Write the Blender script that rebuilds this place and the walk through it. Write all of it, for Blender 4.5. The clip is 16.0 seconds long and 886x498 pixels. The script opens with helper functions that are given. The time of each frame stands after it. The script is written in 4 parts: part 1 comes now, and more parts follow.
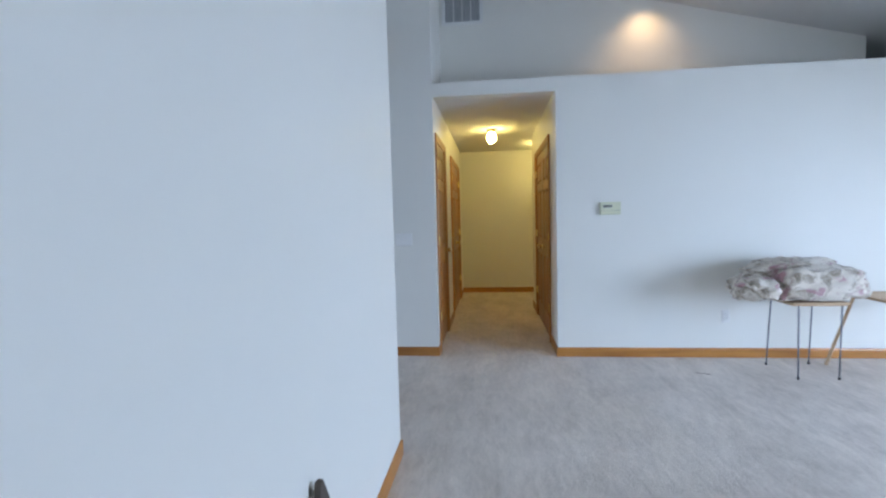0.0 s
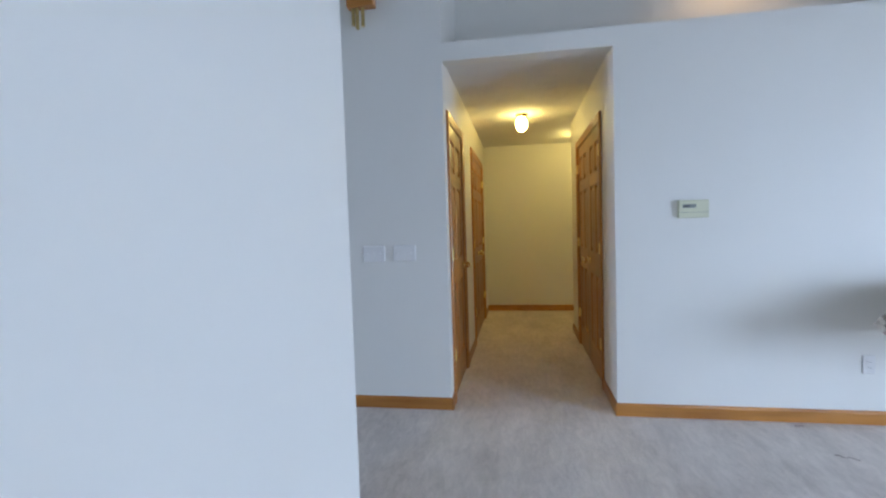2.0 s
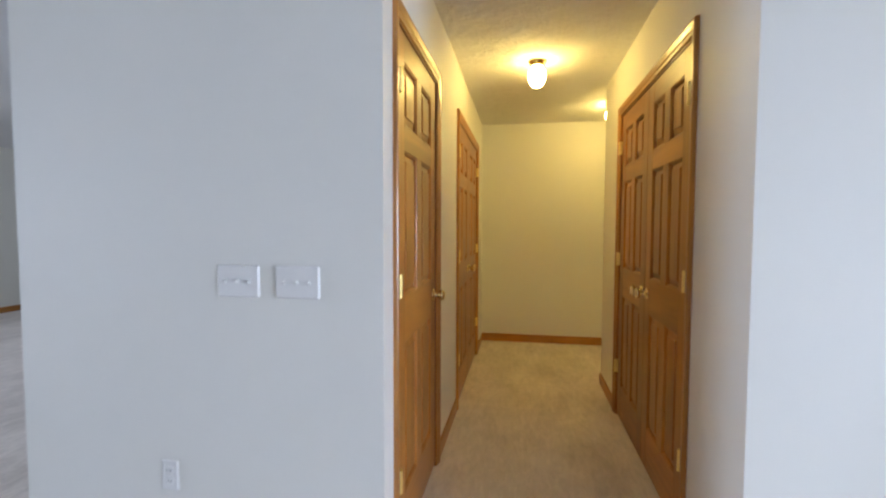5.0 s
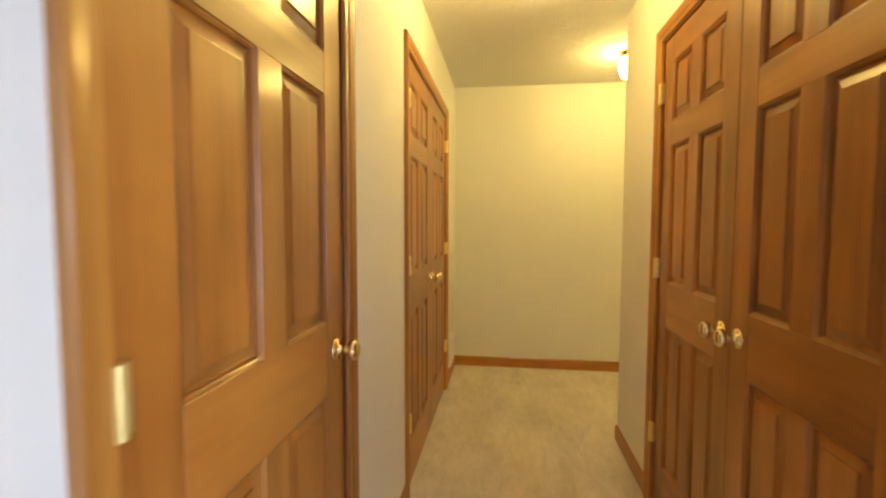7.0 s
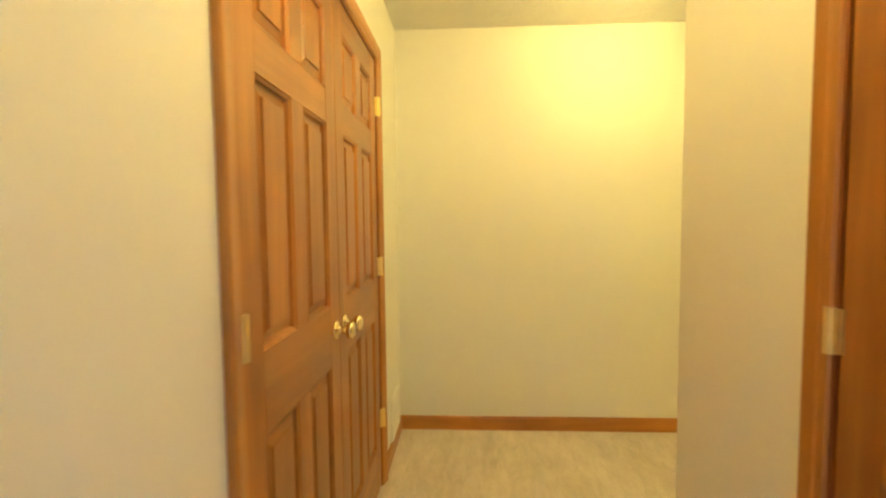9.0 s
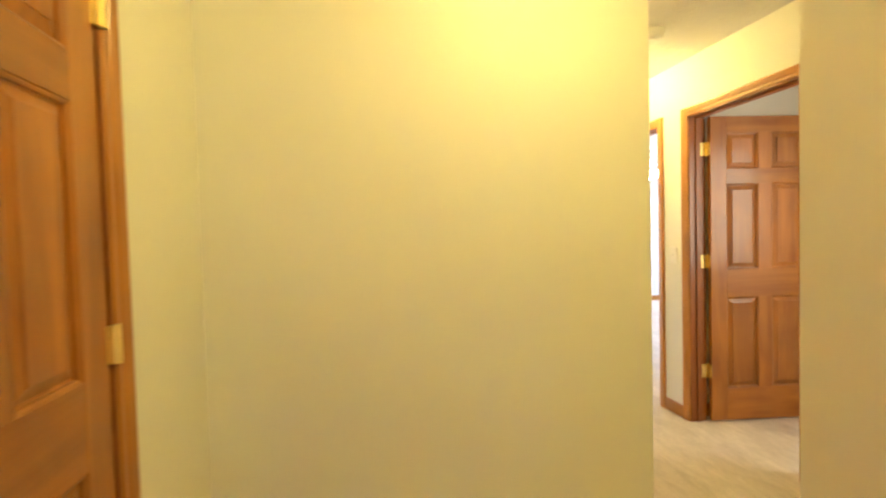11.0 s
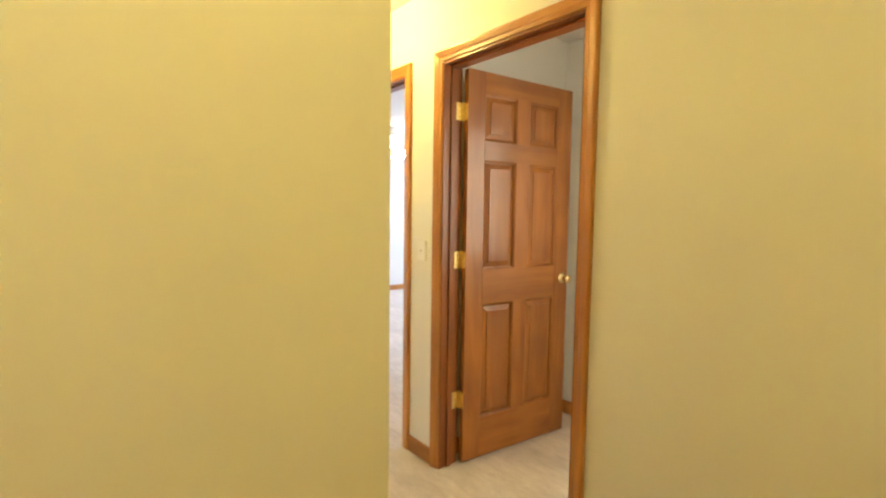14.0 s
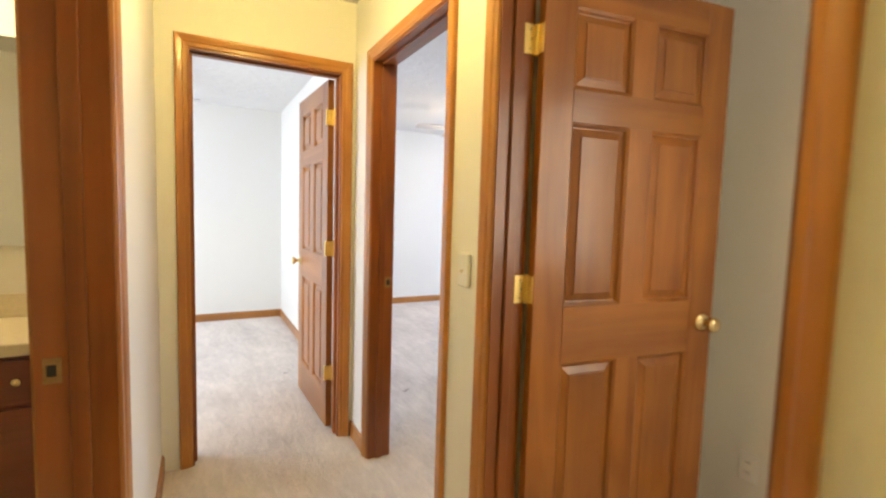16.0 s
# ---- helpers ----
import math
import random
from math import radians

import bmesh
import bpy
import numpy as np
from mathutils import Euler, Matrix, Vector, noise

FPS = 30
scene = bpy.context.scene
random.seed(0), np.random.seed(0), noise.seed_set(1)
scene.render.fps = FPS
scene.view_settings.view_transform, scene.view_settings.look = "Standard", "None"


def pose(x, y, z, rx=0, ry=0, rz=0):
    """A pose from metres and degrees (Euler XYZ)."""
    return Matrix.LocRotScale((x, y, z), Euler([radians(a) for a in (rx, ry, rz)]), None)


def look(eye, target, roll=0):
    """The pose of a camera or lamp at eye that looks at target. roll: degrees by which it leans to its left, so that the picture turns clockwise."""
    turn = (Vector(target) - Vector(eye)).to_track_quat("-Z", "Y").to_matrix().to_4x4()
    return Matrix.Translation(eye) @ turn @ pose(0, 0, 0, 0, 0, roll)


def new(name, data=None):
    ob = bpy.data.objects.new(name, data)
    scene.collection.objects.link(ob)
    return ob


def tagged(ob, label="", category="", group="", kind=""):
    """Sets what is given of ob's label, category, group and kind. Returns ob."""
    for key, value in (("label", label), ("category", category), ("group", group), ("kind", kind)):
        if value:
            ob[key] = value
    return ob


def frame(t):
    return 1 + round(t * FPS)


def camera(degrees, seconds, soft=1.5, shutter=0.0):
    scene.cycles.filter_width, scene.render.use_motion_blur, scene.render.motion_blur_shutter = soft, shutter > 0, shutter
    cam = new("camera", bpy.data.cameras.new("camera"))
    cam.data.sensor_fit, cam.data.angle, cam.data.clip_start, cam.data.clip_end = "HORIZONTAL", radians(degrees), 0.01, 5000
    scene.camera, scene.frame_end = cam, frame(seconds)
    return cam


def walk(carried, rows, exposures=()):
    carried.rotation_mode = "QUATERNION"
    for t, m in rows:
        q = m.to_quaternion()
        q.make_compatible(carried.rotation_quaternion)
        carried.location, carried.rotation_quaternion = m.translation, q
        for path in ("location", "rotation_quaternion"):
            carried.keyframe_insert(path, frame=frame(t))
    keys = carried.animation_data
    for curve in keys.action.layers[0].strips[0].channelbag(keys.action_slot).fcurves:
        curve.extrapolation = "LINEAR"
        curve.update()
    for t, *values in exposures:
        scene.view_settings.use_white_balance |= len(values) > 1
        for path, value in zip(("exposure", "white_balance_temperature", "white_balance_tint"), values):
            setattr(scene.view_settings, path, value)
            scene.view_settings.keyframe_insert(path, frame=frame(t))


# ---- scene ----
cam = camera(87.9, 16.0, soft=2.2, shutter=0.5)
PATH = [
    (0, (0.522, -4.261, 1.291), (0.309, -2.277, 1.162), -1.5),
    (0.5, (0.515, -3.987, 1.296), (0.271, -2.006, 1.17), -1.8),
    (1, (0.512, -3.729, 1.295), (0.236, -1.751, 1.175), -2.0),
    (1.5, (0.492, -3.437, 1.293), (0.192, -1.463, 1.184), -2.0),
    (2, (0.496, -3.136, 1.292), (0.165, -1.166, 1.192), -1.8),
    (2.5, (0.482, -2.825, 1.303), (0.129, -0.86, 1.201), -1.7),
    (3, (0.453, -2.527, 1.308), (0.085, -0.564, 1.205), -1.2),
    (3.5, (0.447, -2.248, 1.301), (0.074, -0.285, 1.208), -0.6),
    (4, (0.456, -1.974, 1.306), (0.082, -0.011, 1.216), -0.1),
    (6.3, (0.444, -0.723, 1.291), (0.154, 1.252, 1.175), 0.4),
    (6.5, (0.447, -0.589, 1.282), (0.159, 1.386, 1.166), 0.5),
    (7, (0.437, -0.284, 1.287), (0.174, 1.695, 1.164), 0.1),
    (7.5, (0.421, 0.043, 1.287), (0.184, 2.025, 1.152), -0.2),
    (8, (0.424, 0.341, 1.288), (0.223, 2.327, 1.162), -0.8),
    (8.2, (0.413, 0.464, 1.288), (0.23, 2.451, 1.164), -0.8),
    (10.3, (0.474, 1.667, 1.311), (0.621, 3.659, 1.221), -1.5),
    (10.5, (0.491, 1.764, 1.312), (0.697, 3.752, 1.238), -1.9),
    (11, (0.554, 1.969, 1.31), (0.916, 3.936, 1.247), -1.5),
    (11.5, (0.621, 2.164, 1.295), (1.155, 4.09, 1.239), -0.9),
    (12, (0.696, 2.339, 1.278), (1.416, 4.204, 1.228), -0.1),
    (12.5, (0.8, 2.488, 1.282), (1.707, 4.268, 1.218), -0.2),
    (13, (0.911, 2.648, 1.294), (1.992, 4.328, 1.198), 0.1),
    (13.5, (1.055, 2.819, 1.3), (2.265, 4.407, 1.184), 0.6),
    (14, (1.251, 2.945, 1.31), (2.546, 4.462, 1.164), 0.8),
    (14.5, (1.449, 3.066, 1.311), (2.752, 4.576, 1.161), 1.0),
    (15, (1.644, 3.204, 1.31), (2.864, 4.782, 1.164), 1.4),
    (15.5, (1.805, 3.365, 1.31), (2.893, 5.036, 1.158), 1.7),
    (16, (1.96, 3.556, 1.311), (2.898, 5.316, 1.153), 1.7),
]
walk(cam, [(t, look(eye, target, roll)) for t, eye, target, roll in PATH],
     exposures=[(0, 0.13, 6500, 10), (3, 0.08, 6700, 13), (4.2, 0.32, 7000, 14), (6.3, 0.88, 7500, 17), (7, 1.04, 7500, 16), (7.5, 1.23, 7300, 13), (8, 1.43, 7100, 11),
                (10.5, 1.37, 7050, 11), (11.5, 1.17, 7000, 10), (12, 1.12, 7000, 9), (14, 1.04, 6950, 10), (15, 0.9, 6920, 11), (15.5, 0.76, 6900, 12), (16, 0.78, 6850, 13)])

# ---- world and lights ----
world = bpy.data.worlds.new("sky")
scene.world = world
world.use_nodes = True
wn = world.node_tree
sky = wn.nodes.new("ShaderNodeTexSky")
sky.sky_type = 'NISHITA'
sky.sun_disc = False
sky.sun_elevation = radians(38)
sky.sun_rotation = radians(200)
wn.links.new(sky.outputs[0], wn.nodes["Background"].inputs[0])
wn.nodes["Background"].inputs[1].default_value = 0.1

WARM = (1.0, 0.79, 0.25)
DAY = (0.56, 0.75, 1.075)


def lamp(name, kind, m, power, colour, **kw):
    data = bpy.data.lights.new(name, kind)
    data.energy, data.color = power, colour
    if "size" in kw:
        data.shape, data.size, data.size_y = 'RECTANGLE', kw["size"][0], kw["size"][1]
    if "radius" in kw:
        data.shadow_soft_size = kw["radius"]
    if "spread" in kw:
        data.spread = radians(kw["spread"])
    if "spot" in kw:
        data.spot_size, data.spot_blend = radians(kw["spot"]), kw["blend"]
    ob = new(name, data)
    ob.matrix_world = m
    return ob


sun = lamp("sun", 'SUN', look((0, -20, 20), (4, 0, 0)), 0.8, (1.0, 0.95, 0.88))
sun.data.angle = radians(12)
# daylight in the openings of the windows
lamp("window_light_east", 'AREA', look((6.30, -3.25, 1.06), (3.2, -2.0, -0.7)), 114, DAY, size=(1.7, 1.85), spread=120)
lamp("window_light_south", 'AREA', look((4.6, -6.9, 1.35), (2.4, -3.2, -1.0)), 27, DAY, size=(2.3, 1.4), spread=150)
lamp("window_light_dining", 'AREA', look((-7.0, -1.4, 1.3), (-2, 0.6, -0.6)), 118, DAY, size=(1.8, 1.7))
lamp("window_light_bedroom", 'AREA', look((-0.9, 8.0, 1.45), (3, 8.0, 0.8)), 60, (0.74, 0.87, 1.09), size=(1.7, 1.3))
lamp("window_light_guest_room", 'AREA', look((6.9, 7.3, 1.45), (2, 7.6, 0.8)), 44, (0.64, 0.80, 1.12), size=(1.7, 1.3))
# warm fill, not daylight: added to brighten the small room and its open door
lamp("small_room_fill", 'AREA', look((3.80, 2.95, 1.5), (2.0, 3.4, 1.2)), 10, (1.0, 0.91, 0.74), size=(0.8, 1.1), spread=150)
# the globes of the fixtures give off the lamplight themselves
lamp("ledge_spot", 'SPOT', look((2.12, 0.52, 3.47), (2.12, 0.80, 2.75)), 14, (1.0, 0.66, 0.34), radius=0.06, spot=112, blend=1.0)


# ---- materials ----
def material(name):
    m = bpy.data.materials.new(name)
    m.use_nodes = True
    nt = m.node_tree
    return m, nt, nt.nodes["Principled BSDF"]


def node(nt, kind, **inputs):
    n = nt.nodes.new(kind)
    for k, v in inputs.items():
        n.inputs[k.replace("_", " ")].default_value = v
    return n


def ramp(nt, stops):
    r = nt.nodes.new("ShaderNodeValToRGB")
    els = r.color_ramp.elements
    while len(els) < len(stops):
        els.new(0.5)
    for e, (p, c) in zip(els, stops):
        e.position, e.color = p, (*c, 1)
    return r


def plain(name, colour, rough=0.5, metal=0.0, vary=0.06, scale=6.0, bump=0.0, bscale=200.0):
    m, nt, b = material(name)
    tc = nt.nodes.new("ShaderNodeTexCoord")
    nz = node(nt, "ShaderNodeTexNoise", Scale=scale, Detail=4.0)
    nt.links.new(tc.outputs["Object"], nz.inputs["Vector"])
    r = ramp(nt, [(0.3, [c * (1 - vary) for c in colour]), (0.7, [min(1, c * (1 + vary)) for c in colour])])
    nt.links.new(nz.outputs["Fac"], r.inputs[0])
    nt.links.new(r.outputs[0], b.inputs["Base Color"])
    b.inputs["Roughness"].default_value = rough
    b.inputs["Metallic"].default_value = metal
    if bump:
        n2 = node(nt, "ShaderNodeTexNoise", Scale=bscale, Detail=3.0)
        nt.links.new(tc.outputs["Object"], n2.inputs["Vector"])
        bp = node(nt, "ShaderNodeBump", Strength=bump, Distance=0.004)
        nt.links.new(n2.outputs["Fac"], bp.inputs["Height"])
        nt.links.new(bp.outputs[0], b.inputs["Normal"])
    return m


def wood(name, axis, dark, light, rough=0.36, fine=1.0, coat=0.4):
    """Stained softwood with the grain along axis (0 x, 1 y, 2 z) of the piece."""
    m, nt, b = material(name)
    tc = nt.nodes.new("ShaderNodeTexCoord")
    info = nt.nodes.new("ShaderNodeObjectInfo")
    shift = node(nt, "ShaderNodeVectorMath")
    shift.operation = 'MULTIPLY_ADD'
    nt.links.new(info.outputs["Random"], shift.inputs[0])
    shift.inputs[1].default_value = (31.0, 17.0, 23.0)
    nt.links.new(tc.outputs["Object"], shift.inputs[2])
    mp = nt.nodes.new("ShaderNodeMapping")
    s = [7.5, 7.5, 7.5]
    s[axis] = 0.7
    mp.inputs["Scale"].default_value = s
    nt.links.new(shift.outputs[0], mp.inputs["Vector"])
    big = node(nt, "ShaderNodeTexNoise", Scale=1.3, Detail=3.0, Distortion=0.9)
    nt.links.new(mp.outputs[0], big.inputs["Vector"])
    rings = nt.nodes.new("ShaderNodeMath")
    rings.operation = 'MULTIPLY'
    nt.links.new(big.outputs["Fac"], rings.inputs[0])
    rings.inputs[1].default_value = 3.2
    frac = nt.nodes.new("ShaderNodeMath")
    frac.operation = 'PINGPONG'
    nt.links.new(rings.outputs[0], frac.inputs[0])
    frac.inputs[1].default_value = 1.0
    mp2 = nt.nodes.new("ShaderNodeMapping")
    s2 = [70.0 * fine] * 3
    s2[axis] = 2.2
    mp2.inputs["Scale"].default_value = s2
    nt.links.new(shift.outputs[0], mp2.inputs["Vector"])
    fib = node(nt, "ShaderNodeTexNoise", Scale=1.0, Detail=2.0)
    nt.links.new(mp2.outputs[0], fib.inputs["Vector"])
    blot = node(nt, "ShaderNodeTexNoise", Scale=3.2, Detail=3.0)
    nt.links.new(shift.outputs[0], blot.inputs["Vector"])
    a = node(nt, "ShaderNodeMix")
    a.inputs[0].default_value = 0.30
    nt.links.new(frac.outputs[0], a.inputs[2])
    nt.links.new(fib.outputs["Fac"], a.inputs[3])
    c = node(nt, "ShaderNodeMix")
    c.inputs[0].default_value = 0.56
    nt.links.new(a.outputs[0], c.inputs[2])
    nt.links.new(blot.outputs["Fac"], c.inputs[3])
    mid = [(x + y) / 2 for x, y in zip(dark, light)]
    r = ramp(nt, [(0.17, dark), (0.47, mid), (0.80, light)])
    nt.links.new(c.outputs[0], r.inputs[0])
    hsv = nt.nodes.new("ShaderNodeHueSaturation")
    vr = nt.nodes.new("ShaderNodeMapRange")
    vr.inputs["To Min"].default_value, vr.inputs["To Max"].default_value = 0.86, 1.12
    nt.links.new(info.outputs["Random"], vr.inputs["Value"])
    nt.links.new(vr.outputs[0], hsv.inputs["Value"])
    nt.links.new(r.outputs[0], hsv.inputs["Color"])
    nt.links.new(hsv.outputs[0], b.inputs["Base Color"])
    rr = nt.nodes.new("ShaderNodeMapRange")
    rr.inputs["To Min"].default_value, rr.inputs["To Max"].default_value = rough - 0.03, rough + 0.06
    nt.links.new(blot.outputs["Fac"], rr.inputs["Value"])
    nt.links.new(rr.outputs[0], b.inputs["Roughness"])
    b.inputs["Coat Weight"].default_value = coat
    b.inputs["Coat Roughness"].default_value = 0.17
    bp = node(nt, "ShaderNodeBump", Strength=0.05, Distance=0.001)
    nt.links.new(fib.outputs["Fac"], bp.inputs["Height"])
    nt.links.new(bp.outputs[0], b.inputs["Normal"])
    return m


def wall_paint(name, colour):
    """Eggshell paint with roller stipple, soft waviness and faint scuffs."""
    m, nt, b = material(name)
    tc = nt.nodes.new("ShaderNodeTexCoord")
    big = node(nt, "ShaderNodeTexNoise", Scale=0.9, Detail=5.0)
    nt.links.new(tc.outputs["Object"], big.inputs["Vector"])
    r = ramp(nt, [(0.25, [c * 0.975 for c in colour]), (0.75, colour)])
    nt.links.new(big.outputs["Fac"], r.inputs[0])
    nt.links.new(r.outputs[0], b.inputs["Base Color"])
    fine = node(nt, "ShaderNodeTexNoise", Scale=260.0, Detail=2.0)
    wave = node(nt, "ShaderNodeTexNoise", Scale=2.2, Detail=2.0)
    for n in (fine, wave):
        nt.links.new(tc.outputs["Object"], n.inputs["Vector"])
    b1 = node(nt, "ShaderNodeBump", Strength=0.10, Distance=0.001)
    nt.links.new(fine.outputs["Fac"], b1.inputs["Height"])
    b2 = node(nt, "ShaderNodeBump", Strength=0.05, Distance=0.02)
    nt.links.new(wave.outputs["Fac"], b2.inputs["Height"])
    nt.links.new(b1.outputs[0], b2.inputs["Normal"])
    nt.links.new(b2.outputs[0], b.inputs["Normal"])
    b.inputs["Roughness"].default_value = 0.58
    return m


def textured_ceiling(name, colour, relief=0.5):
    """Sprayed knock-down plaster."""
    m, nt, b = material(name)
    tc = nt.nodes.new("ShaderNodeTexCoord")
    n1 = node(nt, "ShaderNodeTexNoise", Scale=10.0, Detail=6.0, Roughness=0.65)
    n2 = node(nt, "ShaderNodeTexNoise", Scale=1.2, Detail=3.0)
    for n in (n1, n2):
        nt.links.new(tc.outputs["Object"], n.inputs["Vector"])
    r = ramp(nt, [(0.3, [c * 0.94 for c in colour]), (0.7, colour)])
    nt.links.new(n2.outputs["Fac"], r.inputs[0])
    nt.links.new(r.outputs[0], b.inputs["Base Color"])
    cut = ramp(nt, [(0.42, (0, 0, 0)), (0.60, (1, 1, 1))])
    nt.links.new(n1.outputs["Fac"], cut.inputs[0])
    bp = node(nt, "ShaderNodeBump", Strength=relief, Distance=0.010)
    nt.links.new(cut.outputs[0], bp.inputs["Height"])
    nt.links.new(bp.outputs[0], b.inputs["Normal"])
    b.inputs["Roughness"].default_value = 0.9
    return m


def carpet_mat(name, dark, light):
    """Cut-pile carpet: tufts, brushed streaks and traffic wear."""
    m, nt, b = material(name)
    tc = nt.nodes.new("ShaderNodeTexCoord")
    mp = nt.nodes.new("ShaderNodeMapping")
    mp.inputs["Rotation"].default_value = (0, 0, 0.12)
    mp.inputs["Scale"].default_value = (1.0, 0.34, 1.0)
    nt.links.new(tc.outputs["Object"], mp.inputs["Vector"])
    tuft = node(nt, "ShaderNodeTexNoise", Scale=190.0, Detail=3.0)
    streak = node(nt, "ShaderNodeTexNoise", Scale=24.0, Detail=5.0, Roughness=0.66, Distortion=0.7)
    patch = node(nt, "ShaderNodeTexNoise", Scale=3.6, Detail=5.0, Roughness=0.6, Distortion=0.8)
    wear = node(nt, "ShaderNodeTexNoise", Scale=1.4, Detail=4.0, Roughness=0.6)
    pile = node(nt, "ShaderNodeTexNoise", Scale=60.0, Detail=5.0, Roughness=0.7)
    for n in (tuft, wear, pile):
        nt.links.new(tc.outputs["Object"], n.inputs["Vector"])
    for n in (streak, patch):
        nt.links.new(mp.outputs[0], n.inputs["Vector"])

    def mix(a, c, f):
        mx = node(nt, "ShaderNodeMix")
        mx.inputs[0].default_value = f
        nt.links.new(a, mx.inputs[2])
        nt.links.new(c, mx.inputs[3])
        return mx.outputs[0]

    tone = mix(mix(mix(patch.outputs["Fac"], streak.outputs["Fac"], 0.48), pile.outputs["Fac"], 0.18), wear.outputs["Fac"], 0.25)
    tone = mix(tone, tuft.outputs["Fac"], 0.10)
    r = ramp(nt, [(0.40, dark), (0.60, light)])
    nt.links.new(tone, r.inputs[0])
    nt.links.new(r.outputs[0], b.inputs["Base Color"])
    b1 = node(nt, "ShaderNodeBump", Strength=0.6, Distance=0.004)
    nt.links.new(tuft.outputs["Fac"], b1.inputs["Height"])
    b2 = node(nt, "ShaderNodeBump", Strength=0.6, Distance=0.012)
    nt.links.new(pile.outputs["Fac"], b2.inputs["Height"])
    b3 = node(nt, "ShaderNodeBump", Strength=0.3, Distance=0.02)
    nt.links.new(streak.outputs["Fac"], b3.inputs["Height"])
    nt.links.new(b1.outputs[0], b2.inputs["Normal"])
    nt.links.new(b2.outputs[0], b3.inputs["Normal"])
    nt.links.new(b3.outputs[0], b.inputs["Normal"])
    b.inputs["Roughness"].default_value = 1.0
    b.inputs["Specular IOR Level"].default_value = 0.1
    b.inputs["Sheen Weight"].default_value = 0.1
    return m


def glowing(name, colour, strength):
    m, nt, b = material(name)
    b.inputs["Base Color"].default_value = (*[0.8 * c for c in colour], 1)
    b.inputs["Emission Color"].default_value = (*colour, 1)
    b.inputs["Emission Strength"].default_value = strength
    b.inputs["Roughness"].default_value = 0.35
    return m


def glass_mat(name):
    m, nt, b = material(name)
    b.inputs["Base Color"].default_value = (1, 1, 1, 1)
    b.inputs["Roughness"].default_value = 0.0
    b.inputs["Transmission Weight"].default_value = 1.0
    b.inputs["IOR"].default_value = 1.45
    return m


PAINT = wall_paint("off_white_wall_paint", (0.83, 0.815, 0.755))
CEILING = textured_ceiling("ceiling_texture", (0.82, 0.81, 0.785), 0.5)
# vault colour is lowered to dim the daylight it bounces onto the upper wall
VAULT = textured_ceiling("dimmed_vault_texture", (0.68, 0.68, 0.67), 0.12)
CARPET = carpet_mat("beige_carpet", (0.585, 0.51, 0.45), (0.88, 0.79, 0.715))
DD, DL = (0.22, 0.064, 0.009), (0.51, 0.196, 0.033)
DOOR_V = wood("door_wood_upright", 2, DD, DL)
DOOR_H = wood("door_wood_across", 0, DD, DL)
TD, TL = (0.29, 0.100, 0.016), (0.57, 0.240, 0.046)
TRIM_V = wood("trim_wood_upright", 2, TD, TL)
TRIM_H = wood("trim_wood_across", 0, TD, TL)
TRIM_Y = wood("trim_wood_along", 1, TD, TL)
PALE_WOOD = wood("pale_wood", 0, (0.42, 0.26, 0.14), (0.62, 0.44, 0.27), rough=0.5, coat=0.1)
# jambs and stops: trim wood darkened and reddened to stand in for their shade
SHADED_TRIM_V = wood("shaded_trim_upright", 2, (0.19, 0.050, 0.009), (0.39, 0.120, 0.022))
SHADED_TRIM_H = wood("shaded_trim_across", 0, (0.19, 0.050, 0.009), (0.39, 0.120, 0.022))
CHERRY = wood("cherry_cabinet_wood", 0, (0.12, 0.024, 0.009), (0.26, 0.058, 0.020), rough=0.35)
GREY_WOOD = wood("weathered_wood", 2, (0.045, 0.035, 0.03), (0.15, 0.115, 0.09), rough=0.7, coat=0.0)
BRASS = plain("polished_brass", (0.86, 0.70, 0.38), rough=0.16, metal=1.0, vary=0.05, scale=30)
OLD_BRASS = plain("dull_brass", (0.60, 0.46, 0.20), rough=0.32, metal=1.0, vary=0.12, scale=40)
HINGE = plain("satin_brass", (0.86, 0.66, 0.25), rough=0.38, metal=0.7, vary=0.06, scale=40)
STRIKE = plain("tarnished_brass", (0.34, 0.21, 0.09), rough=0.4, metal=0.7, vary=0.15, scale=60)
PLATE = plain("ivory_plastic", (0.84, 0.83, 0.80), rough=0.35, vary=0.03)
BLACK_METAL = plain("black_steel", (0.16, 0.17, 0.19), rough=0.4, metal=0.6, vary=0.2, scale=30)
DARK = plain("dark_void", (0.03, 0.03, 0.03), rough=0.8)
WHITE_METAL = plain("white_enamel", (0.78, 0.78, 0.76), rough=0.4, vary=0.03)
LCD = plain("lcd_grey", (0.20, 0.22, 0.20), rough=0.25, vary=0.05)
INK = plain("dark_ink", (0.04, 0.045, 0.04), rough=0.5)
COUNTER = plain("cream_laminate", (0.72, 0.64, 0.48), rough=0.28, vary=0.05, scale=60)
BLADE = plain("fan_blade_oak_grey", (0.60, 0.56, 0.52), rough=0.5, vary=0.1, scale=20)
GLASS = glass_mat("clear_glass")
GROUND = plain("lawn", (0.07, 0.10, 0.035), rough=0.95, vary=0.4, scale=2.0, bump=0.6, bscale=40)
GLOBE = glowing("lit_frosted_glass", WARM, 44.0)
GLOBE_DIM = glowing("lit_frosted_glass_front", WARM, 48.0)
GLOBE_BACK = glowing("lit_frosted_glass_back", WARM, 74.0)
GLOBE_BATH = glowing("lit_bath_glass", (1.0, 0.78, 0.42), 105.0)
FANGLOBE = glowing("lit_fan_glass", (1.0, 0.9, 0.76), 26.0)


